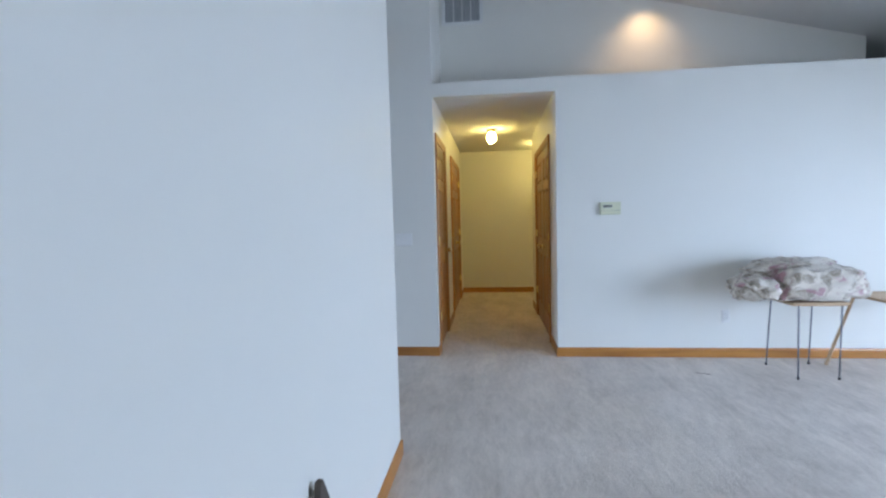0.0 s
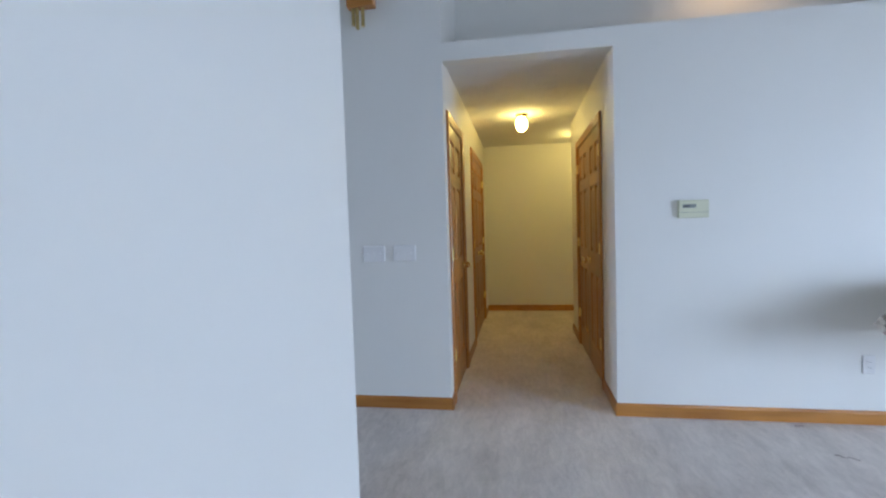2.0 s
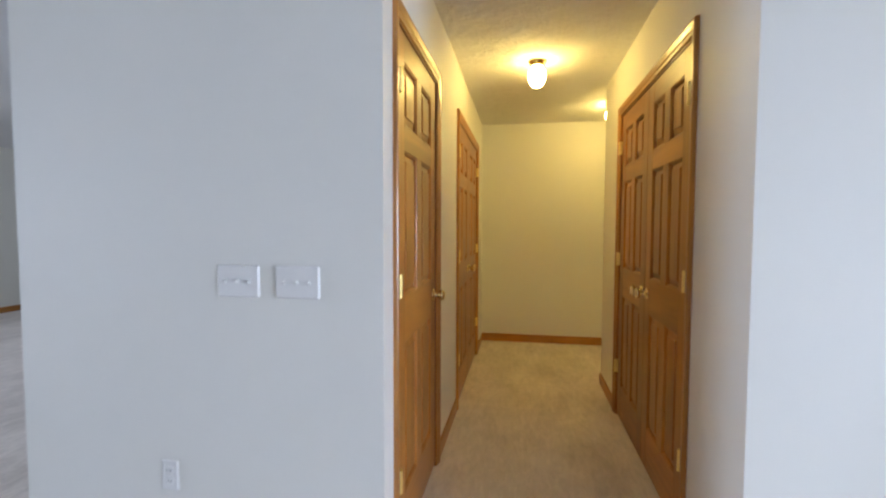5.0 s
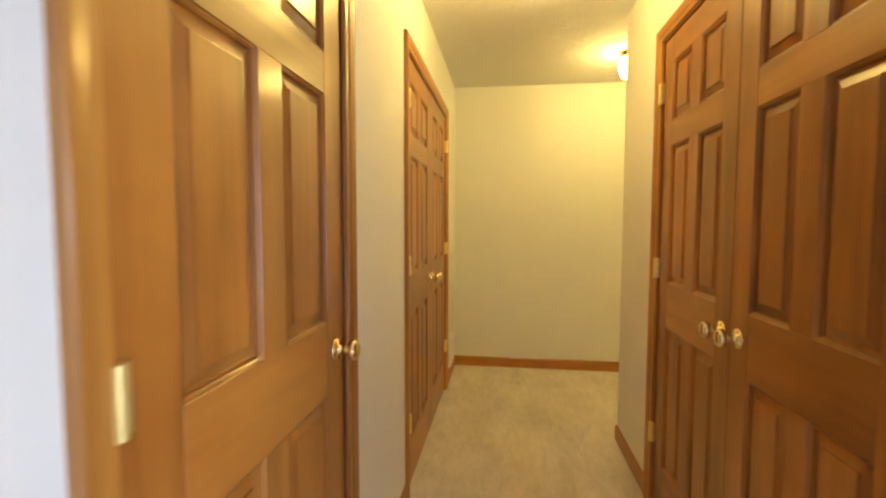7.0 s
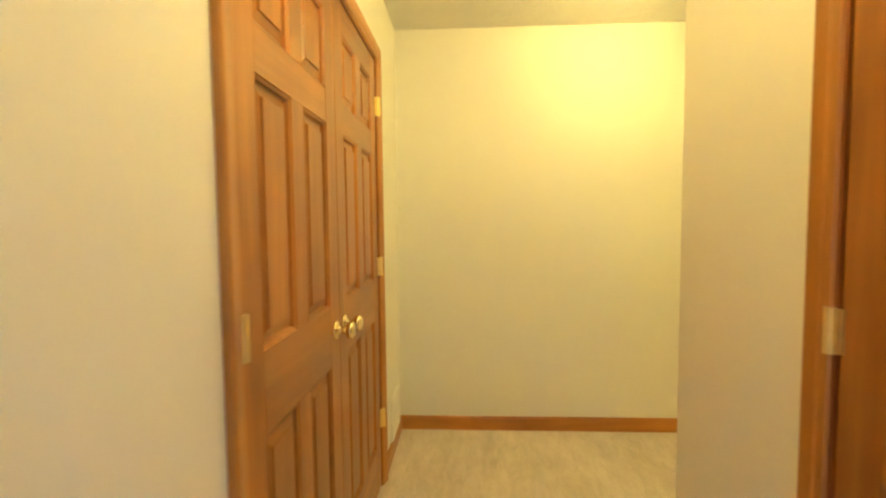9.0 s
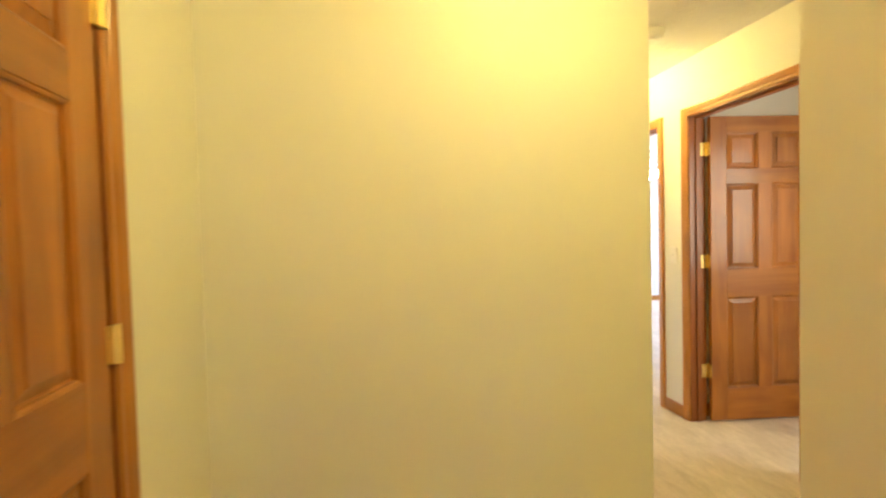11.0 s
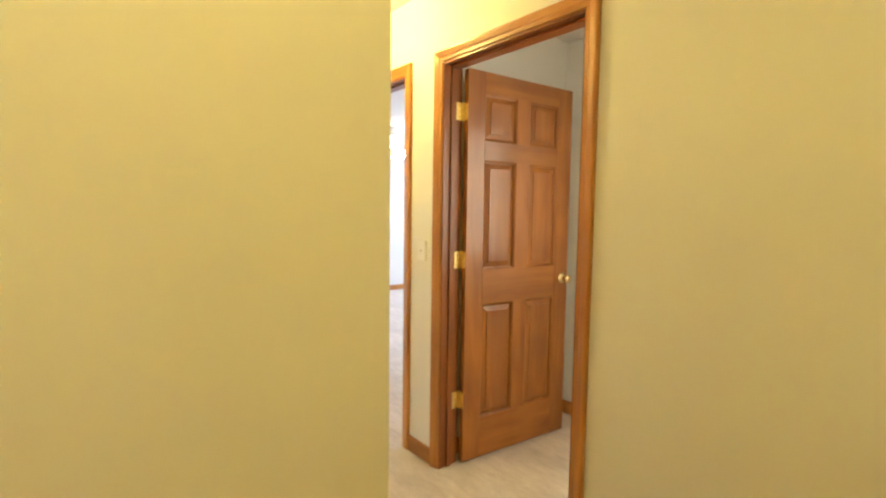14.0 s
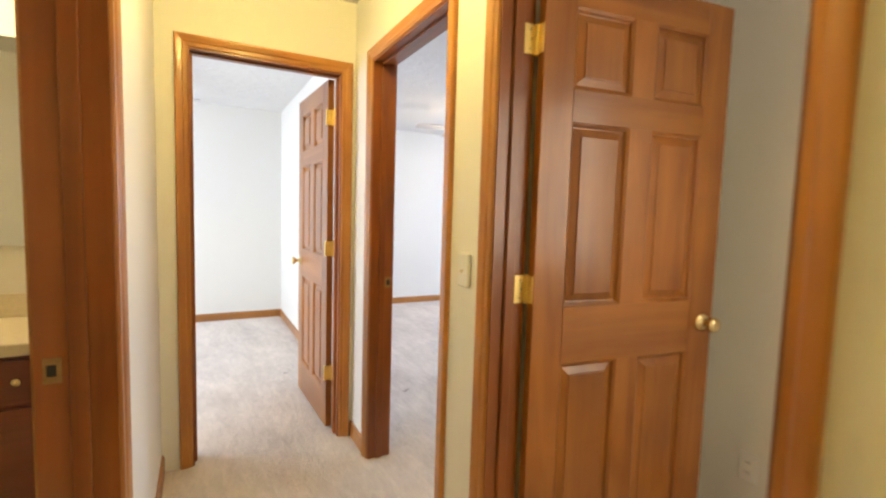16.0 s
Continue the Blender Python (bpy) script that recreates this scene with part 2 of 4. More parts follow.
# ---- mesh helpers ----
def box(bm, x0, x1, y0, y1, z0, z1, bev=0.0, seg=2):
    g = bmesh.ops.create_cube(bm, size=1.0)
    vs = g["verts"]
    bmesh.ops.scale(bm, vec=(x1 - x0, y1 - y0, z1 - z0), verts=vs)
    bmesh.ops.translate(bm, vec=((x0 + x1) / 2, (y0 + y1) / 2, (z0 + z1) / 2), verts=vs)
    if bev:
        es = list({e for v in vs for e in v.link_edges})
        bmesh.ops.bevel(bm, geom=es, offset=bev, segments=seg, affect='EDGES', profile=0.6)
    return bm


def tube(bm, a, b, r, r2=None, n=14):
    """A capped round bar from a to b."""
    a, b = Vector(a), Vector(b)
    d = b - a
    m = Matrix.Translation((a + b) / 2) @ d.to_track_quat('Z', 'Y').to_matrix().to_4x4()
    bmesh.ops.create_cone(bm, cap_ends=True, segments=n, radius1=r, radius2=r if r2 is None else r2, depth=d.length, matrix=m)
    return bm


def turned(bm, profile, m=None, n=24):
    """A turned shape round z from (radius, height) pairs."""
    m = m or Matrix()
    rings = []
    for r, z in profile:
        if r < 1e-5:
            rings.append([bm.verts.new(m @ Vector((0, 0, z)))])
        else:
            rings.append([bm.verts.new(m @ Vector((r * math.cos(2 * math.pi * i / n), r * math.sin(2 * math.pi * i / n), z))) for i in range(n)])
    for a, b in zip(rings, rings[1:]):
        for i in range(n):
            j = (i + 1) % n
            if len(a) == 1:
                bm.faces.new((a[0], b[j], b[i]))
            elif len(b) == 1:
                bm.faces.new((a[i], a[j], b[0]))
            else:
                bm.faces.new((a[i], a[j], b[j], b[i]))
    return bm


def mesh_of(name, bm, mat, smooth=False):
    bmesh.ops.recalc_face_normals(bm, faces=bm.faces)
    me = bpy.data.meshes.new(name)
    bm.to_mesh(me)
    bm.free()
    me.materials.append(mat)
    if smooth:
        for p in me.polygons:
            p.use_smooth = True
    return me


def part(name, bm, mat, parent=None, label="", smooth=False, m=None):
    ob = new(name, mesh_of(name, bm, mat, smooth))
    if parent is not None:
        ob.parent = parent
    if m is not None:
        ob.matrix_basis = m
    if label:
        tagged(ob, label)
    return ob


def thing(name, m, label, category, group="", kind=""):
    ob = new(name)
    ob.matrix_basis = m
    ob.empty_display_size = 0.1
    return tagged(ob, label, category, group, kind)


def solid(name, boxes, mat, label="", category=""):
    """A piece of the setting made of upright boxes (x0, x1, y0, y1, z0, z1)."""
    bm = bmesh.new()
    for b in boxes:
        box(bm, *b)
    return tagged(part(name, bm, mat), label, category, kind="structure")


def prism(name, corners, y0, y1, mat, label, category):
    """A wall piece with the outline corners in x and z, between y0 and y1."""
    bm = bmesh.new()
    a = [bm.verts.new((x, y0, z)) for x, z in corners]
    b = [bm.verts.new((x, y1, z)) for x, z in corners]
    bm.faces.new(a)
    bm.faces.new(list(reversed(b)))
    n = len(a)
    for i in range(n):
        bm.faces.new((a[i], b[i], b[(i + 1) % n], a[(i + 1) % n]))
    return tagged(part(name, bm, mat), label, category, kind="structure")


# ---- measures of the plan ----
HALL = 2.432          # hall and bedroom ceilings
HEAD = 2.03          # door leaf height
OPEN = 2.045         # clear opening height
CAS = 0.058          # casing width
W1 = 1.11            # hall width
YE = 3.745           # end wall of the hall
XC = 1.788           # corner where the back hall begins
XR = 2.735           # right wall of the back hall
YD = 6.095           # end wall of the back hall
YR = 2.465            # end of the closet side
RIDGE_X, RIDGE_Z, SLOPE = -0.35, 4.10, 0.245
EAST, SOUTH, WEST = 6.40, -7.0, -7.12
NORTH_L = 4.55


def vault(x):
    return RIDGE_Z - SLOPE * abs(x - RIDGE_X)


def holes(u0, u1, z1, gaps):
    """Split a wall from u0 to u1, 0 to z1, round gaps (a, b, low, high); gives (u, u, z, z)."""
    out, u = [], u0
    for a, b, lo, hi in sorted(gaps):
        if a > u:
            out.append((u, a, 0, z1))
        if lo > 0:
            out.append((a, b, 0, lo))
        if hi < z1:
            out.append((a, b, hi, z1))
        u = b
    if u < u1:
        out.append((u, u1, 0, z1))
    return out


def wall_x(name, x0, x1, y0, y1, z1, gaps, label):
    return solid(name, [(x0, x1, a, b, lo, hi) for a, b, lo, hi in holes(y0, y1, z1, gaps)], PAINT, label, "wall")


def wall_y(name, y0, y1, x0, x1, z1, gaps, label):
    return solid(name, [(a, b, y0, y1, lo, hi) for a, b, lo, hi in holes(x0, x1, z1, gaps)], PAINT, label, "wall")


# clear openings (with jamb) of the doors: start, end
J = 0.018
L1 = (0.176, 0.928)
L2 = (1.771, 3.116)
R1 = (0.530, 1.833)
D1 = (3.916, 4.688)
D2 = (5.014, 5.786)
D3 = (1.930, 2.653)
B1 = (4.060, 4.822)


def gap(d):
    return (d[0] - J, d[1] + J, 0, OPEN + J)


# ---- structure ----
solid("ground", [(-60, 60, -60, 60, -0.5, -0.16)], GROUND, "mown green lawn outside the house", "lawn")
solid("floor", [(WEST - 0.2, 7.2, SOUTH - 0.2, 9.9, -0.15, 0.0)], CARPET, "worn beige cut-pile carpet over all the rooms", "carpet")
WT = 0.115
WB = 0.145           # the bathroom wall is thicker
wall_x("wall_hall_west", -WT, 0, WT, YE, HALL, [gap(L1), gap(L2)], "off-white hall wall with two closet doors")
wall_x("wall_hall_east", W1, W1 + WT, WT, YR, HALL, [gap(R1)], "off-white hall wall with double closet doors")
wall_y("wall_hall_end", YE, YE + WT, -WT, XC, HALL, [], "off-white painted wall closing the hall")
wall_x("wall_back_hall_west", XC - WB, XC, YE + WT, YD + WT, HALL, [gap(B1)], "off-white wall with the bathroom doorway")
wall_x("wall_back_hall_east", XR, XR + WT, 2.0 - WT, YD, HALL, [gap(D1), gap(D2)], "off-white wall with two bedroom doorways")
wall_y("wall_back_hall_end", YD, YD + WT, XC, XR + WT, HALL, [gap(D3)], "off-white wall with a bedroom doorway")
wall_y("wall_jog_south", YR - WT, YR, W1 + WT, XR, HALL, [], "off-white wall behind the closet")
prism("wall_living_west", [(-1.46, 0), (0, 0), (0, vault(0)), (RIDGE_X, RIDGE_Z), (-1.46, vault(-1.46))], 0, WT, PAINT,
      "tall off-white wall with light switches and door chime", "wall")
solid("wall_living_north", [(W1, EAST, 0, WT, 0, 2.53), (0, W1, 0, WT, 2.408, 2.53)], PAINT,
      "off-white living room wall topped by a plant ledge", "wall")
solid("plant_ledge", [(0, 4.22, WT, 0.80, HALL + 0.03, 2.53), (4.22, EAST, WT, 2.2, HALL + 0.03, 2.53)], PAINT, "off-white painted plant ledge above the hall", "ledge")
prism("wall_upper", [(0, 2.47), (4.22, 2.47), (4.22, vault(4.22)), (0, vault(0))], 0.80, 0.90, PAINT, "off-white upper wall above the plant ledge", "wall")
solid("wall_upper_return", [(-WT, 0, WT, 0.90, HALL + 0.1, 4.05)], PAINT, "off-white return wall beside the ledge", "wall")
solid("wall_upper_recess", [(4.22, EAST, 2.2, 2.3, 2.47, 3.2), (4.12, 4.22, 0.90, 2.3, 2.47, 3.2)], PAINT, "off-white wall in the deep ledge recess", "wall")
# the wall beside the first steps, between living room and dining room
solid("wall_near", [(-WT, 0, SOUTH, -1.845, 0, 4.06)], PAINT, "off-white dividing wall ending in a plain corner", "wall")
solid("wall_dining_east", [(-1.46, -1.46 + WT, WT, NORTH_L, 0, 3.95)], PAINT, "off-white dining room side wall", "wall")
prism("wall_dining_north", [(WEST, 0), (-1.46, 0), (-1.46, vault(-1.46)), (WEST, vault(WEST))], NORTH_L, NORTH_L + WT, PAINT, "off-white gable wall of the far room", "wall")
wall_x("wall_west", WEST - WT, WEST, SOUTH, NORTH_L + WT, 2.55, [(-2.3, -0.5, 0.45, 2.15)], "off-white outer wall with a window")
wall_x("wall_east", EAST, EAST + WT, SOUTH, 4.0, 2.55, [(-4.15, -2.35, 0.06, 2.06)], "off-white outer wall with a wide window")
south_l = holes(WEST, EAST, 2.45, [(3.4, 5.8, 0.6, 2.1)])
solid("wall_south", [(a, b, SOUTH - WT, SOUTH, lo, hi) for a, b, lo, hi in south_l], PAINT, "off-white outer wall with a window", "wall")
prism("wall_south_gable", [(WEST, 2.45), (EAST, 2.45), (RIDGE_X, RIDGE_Z)], SOUTH - WT, SOUTH, PAINT, "off-white gable above the window wall", "wall")
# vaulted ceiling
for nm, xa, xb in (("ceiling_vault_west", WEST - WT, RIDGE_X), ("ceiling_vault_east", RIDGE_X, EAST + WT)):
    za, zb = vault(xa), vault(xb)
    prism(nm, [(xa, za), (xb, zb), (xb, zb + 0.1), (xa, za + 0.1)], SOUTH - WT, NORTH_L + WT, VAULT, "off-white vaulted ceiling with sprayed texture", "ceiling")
solid("ceiling_hall", [(-WT, W1 + WT, WT, YE + WT, HALL, HALL + 0.03), (W1 + WT, XR + WT, YR - WT, YE + WT, HALL, HALL + 0.03),
                       (XC - WB, XR + WT, YE + WT, YD + WT, HALL, HALL + 0.03)], CEILING, "off-white knock-down textured hall ceiling", "ceiling")
# rooms behind the doorways
solid("ceiling_bedroom", [(-1.0, 2.83 + WT, YD + WT, 9.8, HALL, HALL + 0.03)], CEILING, "white textured bedroom ceiling", "ceiling")
solid("ceiling_guest_room", [(2.83 + WT, 7.1, 4.76, 9.8, HALL, HALL + 0.03)], CEILING, "white textured bedroom ceiling", "ceiling")
solid("ceiling_small_room", [(XR + WT, 3.84 + WT, 2.0 - WT, 4.76, HALL, HALL + 0.03)], CEILING, "white textured ceiling of the small room", "ceiling")
solid("ceiling_bathroom", [(-0.3, XC - WB, YE + WT, 6.1 + WT, HALL, HALL + 0.03)], CEILING, "white bathroom ceiling", "ceiling")
wall_x("wall_bedroom_east", 2.83, 2.83 + WT, YD + WT, 9.34, HALL, [], "white bedroom side wall")
wall_y("wall_bedroom_north", 9.34, 9.34 + WT, -1.0, 2.83 + WT, HALL, [], "white bedroom end wall")
wall_y("wall_bedroom_south", YD, YD + WT, -1.0, XC - WB, HALL, [], "white bedroom wall")
wall_x("wall_bedroom_west", -1.0 - WT, -1.0, YD, 9.34 + WT, HALL, [(7.15, 8.85, 0.8, 2.1)], "white bedroom wall with a window")
wall_y("wall_guest_north", 9.58, 9.58 + WT, 2.83 + WT, 7.1, HALL, [], "white bedroom end wall")
wall_x("wall_guest_east", 7.0, 7.0 + WT, 4.76, 9.58 + WT, HALL, [(6.45, 8.15, 0.8, 2.1)], "white bedroom wall with a window")
wall_y("wall_guest_south", 4.76, 4.76 + WT, XR + WT, 7.0, HALL, [], "white wall between the bedrooms")
wall_x("wall_small_room_east", 3.84, 3.84 + WT, 2.0, 4.76, HALL, [(2.5, 3.4, 0.9, 2.1)], "grey-white wall of the small room")
wall_y("wall_small_room_south", 2.0 - WT, 2.0, XR + WT, 3.84 + WT, HALL, [], "grey-white wall of the small room")
wall_y("wall_bath_north", 6.10, 6.10 + 0.01, -0.3, XC - WB, HALL, [], "cream bathroom wall behind the vanity")
wall_x("wall_bath_west", -0.3 - WT, -0.3, YE + WT, 6.1, HALL, [], "cream bathroom side wall")
solid("bathroom_soffit", [(-0.3, XC - WB, 5.72, 6.10, 2.24, HALL)], PAINT, "cream soffit above the vanity", "soffit")
# backs of the closets
wall_x("wall_closet_west", -0.8, -0.8 + 0.05, WT, YE, HALL, [], "plain closet back wall")
wall_x("wall_closet_east", 1.85, 1.9, WT, YR - WT, HALL, [], "plain closet back wall")


# ---- baseboards ----
def baseboard(x0, y0, x1, y1, h=0.085, t=0.012, mats=(TRIM_H, TRIM_Y)):
    """A board along a wall from point to point; the room lies to the left of the way."""
    d = Vector((x1 - x0, y1 - y0, 0))
    n = Vector((-d.y, d.x, 0)).normalized() * t
    bm = bmesh.new()
    prof = [(0, 0), (1, 0), (1, h - 0.016), (0.75, h - 0.006), (0.4, h), (0, h)]
    ends = []
    for p in (Vector((0, 0, 0)), d):
        ends.append([bm.verts.new(p + n * u + Vector((0, 0, z))) for u, z in prof])
    bm.faces.new(ends[0])
    bm.faces.new(list(reversed(ends[1])))
    k = len(prof)
    for i in range(k):
        bm.faces.new((ends[0][i], ends[1][i], ends[1][(i + 1) % k], ends[0][(i + 1) % k]))
    ob = part("baseboard", bm, mats[0] if abs(d.x) > abs(d.y) else mats[1], m=pose(x0, y0, 0))
    return tagged(ob, "honey-stained wooden baseboard along the wall", "baseboard", kind="structure")


T = 0.012
for run in ((0, 0, -1.46 - T, 0), (EAST, 0, W1 - T, 0), (0, L1[0] - CAS - 0.01, 0, -T), (-1.46, 0, -1.46, NORTH_L),
            (0, L2[0] - CAS - 0.004, 0, L1[1] + CAS + 0.004), (0, YE, 0, L2[1] + CAS + 0.004), (XC + T, YE, 0, YE),
            (W1, 0, W1, R1[0] - CAS - 0.004), (W1, R1[1] + CAS + 0.004, W1, YR + T), (W1, YR, XR, YR),
            (XC, B1[0] - CAS - 0.004, XC, YE), (XC, YD, XC, B1[1] + CAS + 0.004),
            (XR, YR, XR, D1[0] - CAS - 0.004), (XR, D1[1] + CAS + 0.004, XR, D2[0] - CAS - 0.004), (XR, D2[1] + CAS + 0.004, XR, YD),
            (0, -1.845, 0, SOUTH), (-WT - T, -1.845, T, -1.845), (-1.46, NORTH_L, WEST, NORTH_L), (WEST, NORTH_L, WEST, SOUTH),
            (2.83, 9.34, -1.0, 9.34), (2.83, YD + WT + 0.1, 2.83, 9.34), (7.0, 9.58, 2.83 + WT, 9.58),
            (3.84, 2.0, 3.84, 4.76), (3.84, 4.76, XR + WT, 4.76)):
    baseboard(*run)


# ---- doors ----
def casing(parent, w, side, thick):
    """Moulded casing on one face of a doorway: two legs and a mitred head; side -1 is the front."""
    prof = [(0.0, 0.004), (0.004, 0.010), (0.020, 0.011), (0.026, 0.015), (0.046, 0.019), (CAS - 0.004, 0.019), (CAS, 0.014)]
    y = 0.0 if side < 0 else thick
    r = 0.006   # reveal

    def sweep(a, b, mat):
        bm = bmesh.new()
        rows = []
        for f in (a, b):
            ring = [bm.verts.new(f(u, y + side * v)) for u, v in prof]
            ring += [bm.verts.new(f(CAS, y)), bm.verts.new(f(0, y))]
            rows.append(ring)
        k = len(rows[0])
        bm.faces.new(rows[0])
        bm.faces.new(list(reversed(rows[1])))
        for i in range(k):
            bm.faces.new((rows[0][i], rows[1][i], rows[1][(i + 1) % k], rows[0][(i + 1) % k]))
        part("casing", bm, mat, parent)

    top = OPEN + r
    sweep(lambda u, v: (-r - u, v, 0), lambda u, v: (-r - u, v, top + u), TRIM_V)
    sweep(lambda u, v: (w + r + u, v, 0), lambda u, v: (w + r + u, v, top + u), TRIM_V)
    sweep(lambda u, v: (-r - u, v, top + u), lambda u, v: (w + r + u, v, top + u), TRIM_H)


def panel_mesh(w, h, t):
    """A raised panel with its moulded edge, both faces."""
    bm = bmesh.new()
    rings = [(0.0, 0.0), (0.002, 0.0025), (0.005, 0.0035), (0.009, 0.0065), (0.0105, 0.0145), (0.0155, 0.0155), (0.038, 0.0075), (0.039, 0.0035), (0.041, 0.003)]
    for s in (0, 1):
        prev = None
        for ins, dep in rings:
            y = dep if s == 0 else t - dep
            v = [bm.verts.new((a, y, b)) for a, b in ((ins, ins), (w - ins, ins), (w - ins, h - ins), (ins, h - ins))]
            if prev:
                for i in range(4):
                    j = (i + 1) % 4
                    bm.faces.new((prev[i], prev[j], v[j], v[i]) if s == 0 else (prev[j], prev[i], v[i], v[j]))
            prev = v
        bm.faces.new(prev if s == 0 else list(reversed(prev)))
    return bm


def knob_mesh():
    bm = bmesh.new()
    prof = [(0.0, 0.0), (0.031, 0.0), (0.031, 0.004), (0.026, 0.008), (0.012, 0.010), (0.0105, 0.026), (0.015, 0.034), (0.025, 0.041),
            (0.0275, 0.050), (0.025, 0.058), (0.017, 0.063), (0.0, 0.065)]
    return turned(bm, prof, n=20)


def leaf(parent, w, m, knob_at, hinge_at, bright=BRASS, hinge_side=-1, back_knob=False):
    """A six-panel leaf. Its face lies at y = 0 and looks to -y; knob_at and hinge_at are x along it."""
    t = 0.035
    st = 0.110 if w > 0.7 else 0.098
    ms = 0.092 if w > 0.7 else 0.085
    pw = (w - 2 * st - ms) / 2
    rows = [(0.215, 0.615), (1.015, 0.57), (1.685, 0.24)]   # bottom, height of the panels
    bm = bmesh.new()
    box(bm, 0, st, 0, t, 0.0, HEAD, 0.0015, 1)
    box(bm, w - st, w, 0, t, 0.0, HEAD, 0.0015, 1)
    lf = part("leaf", bm, DOOR_V, parent, m=m)
    zs = [(0, 0.215), (0.83, 1.015), (1.585, 1.685), (1.925, HEAD)]
    for a, b in zs:
        bm = bmesh.new()
        box(bm, 0, w - 2 * st, 0.0004, t - 0.0004, 0, b - a, 0.0008, 1)
        part("rail", bm, DOOR_H, lf, m=pose(st, 0, a))
    for a, h in rows:
        bm = bmesh.new()
        box(bm, 0, ms, 0.0004, t - 0.0004, 0, h, 0.0008, 1)
        part("mullion", bm, DOOR_V, lf, m=pose(st + pw, 0, a))
        for x in (st, st + pw + ms):
            part("panel", panel_mesh(pw, h, t), DOOR_V, lf, m=pose(x, 0, a))
    if knob_at is not None:
        part("knob", knob_mesh(), bright, lf, "polished brass door knob", smooth=True, m=pose(knob_at, 0, 0.935, 90))
        if back_knob:
            part("knob", knob_mesh(), bright, lf, "polished brass door knob", smooth=True, m=pose(knob_at, t, 0.935, -90))
    for z in (0.33, 1.07, 1.82):
        bm = bmesh.new()
        if hinge_side < 0:      # closed leaf: knuckle shows on the face
            tube(bm, (hinge_at, -0.013, z - 0.044), (hinge_at, -0.013, z + 0.044), 0.0095, n=12)
            box(bm, hinge_at - 0.018, hinge_at + 0.018, -0.013, 0.0, z - 0.042, z + 0.042)
        else:                   # open leaf: plates show on the edge
            tube(bm, (hinge_at, t + 0.006, z - 0.044), (hinge_at, t + 0.006, z + 0.044), 0.0065, n=10)
            s = -1 if hinge_at < w / 2 else 1
            box(bm, hinge_at + s * 0.0035, hinge_at, 0.004, t, z - 0.042, z + 0.042) if s < 0 else box(bm, hinge_at, hinge_at + 0.0035, 0.004, t, z - 0.042, z + 0.042)
        part("hinge", bm, HINGE, lf, "brass butt hinge")
    return lf


def doorway(name, m, w, thick, label, both=True):
    """Jambs, stops and casings of an opening w wide; local x along the wall, -y to the hall."""
    d = thing(name, m, label, "door", kind="structure")
    e = 0.002
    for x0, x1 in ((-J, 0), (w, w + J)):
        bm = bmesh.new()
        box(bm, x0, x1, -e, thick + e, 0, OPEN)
        part("jamb", bm, SHADED_TRIM_V, d, "honey-stained wooden jamb with shade in its colour")
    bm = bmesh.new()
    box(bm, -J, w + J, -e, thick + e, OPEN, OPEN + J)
    part("head_jamb", bm, SHADED_TRIM_H, d)
    casing(d, w, -1, thick)
    if both:
        casing(d, w, 1, thick)
    return d


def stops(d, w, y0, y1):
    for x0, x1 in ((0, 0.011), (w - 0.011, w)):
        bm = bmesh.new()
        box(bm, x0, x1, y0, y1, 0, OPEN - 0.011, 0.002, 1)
        part("stop", bm, SHADED_TRIM_V, d)
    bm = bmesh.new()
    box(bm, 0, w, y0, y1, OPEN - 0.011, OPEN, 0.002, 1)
    part("stop", bm, SHADED_TRIM_H, d)


def jamb_hinges(d, x):
    """Brass hinge leaves screwed to a jamb face beside an open door."""
    s = 1 if x < 0.3 else -1
    for z in (0.33, 1.07, 1.82):
        bm = bmesh.new()
        box(bm, min(x, x + s * 0.003), max(x, x + s * 0.003), WT - 0.036, WT + 0.004, z + GAPB - 0.044, z + GAPB + 0.044, 0.001, 1)
        tube(bm, (x + s * 0.006, WT + 0.008, z + GAPB - 0.046), (x + s * 0.006, WT + 0.008, z + GAPB + 0.046), 0.0075, n=12)
        hp = part("hinge_plate", bm, HINGE, d, "brass hinge plate")
        for dz in (-0.028, 0.0, 0.028):
            bm = bmesh.new()
            tube(bm, (x + s * 0.003, WT - 0.016 + 0.006 * (dz == 0), z + GAPB + dz), (x + s * 0.0042, WT - 0.016 + 0.006 * (dz == 0), z + GAPB + dz), 0.0042, n=8)
            part("screw", bm, OLD_BRASS, hp)


GAPB = 0.012     # gap over the carpet
w = L1[1] - L1[0]
d = doorway("door_1", pose(0, L1[0], 0, 0, 0, 90), w, WT, "closed honey-stained six-panel wooden door in the hall", both=False)
leaf(d, w - 0.006, pose(0.003, 0.003, GAPB), w - 0.066, -0.010)
stops(d, w, 0.042, 0.075)
w = L2[1] - L2[0]
d = doorway("door_2", pose(0, L2[0], 0, 0, 0, 90), w, WT, "closed pair of honey-stained six-panel closet doors", both=False)
leaf(d, w / 2 - 0.005, pose(0.003, 0.003, GAPB), w / 2 - 0.055, -0.010)
leaf(d, w / 2 - 0.005, pose(w / 2 + 0.002, 0.003, GAPB), 0.05, w / 2 + 0.004)
stops(d, w, 0.042, 0.075)
w = R1[1] - R1[0]
d = doorway("door_3", pose(W1, R1[1], 0, 0, 0, -90), w, WT, "closed pair of honey-stained six-panel closet doors", both=False)
leaf(d, w / 2 - 0.005, pose(0.003, 0.003, GAPB), w / 2 - 0.055, -0.010)
leaf(d, w / 2 - 0.005, pose(w / 2 + 0.002, 0.003, GAPB), 0.05, w / 2 + 0.004)
stops(d, w, 0.042, 0.075)

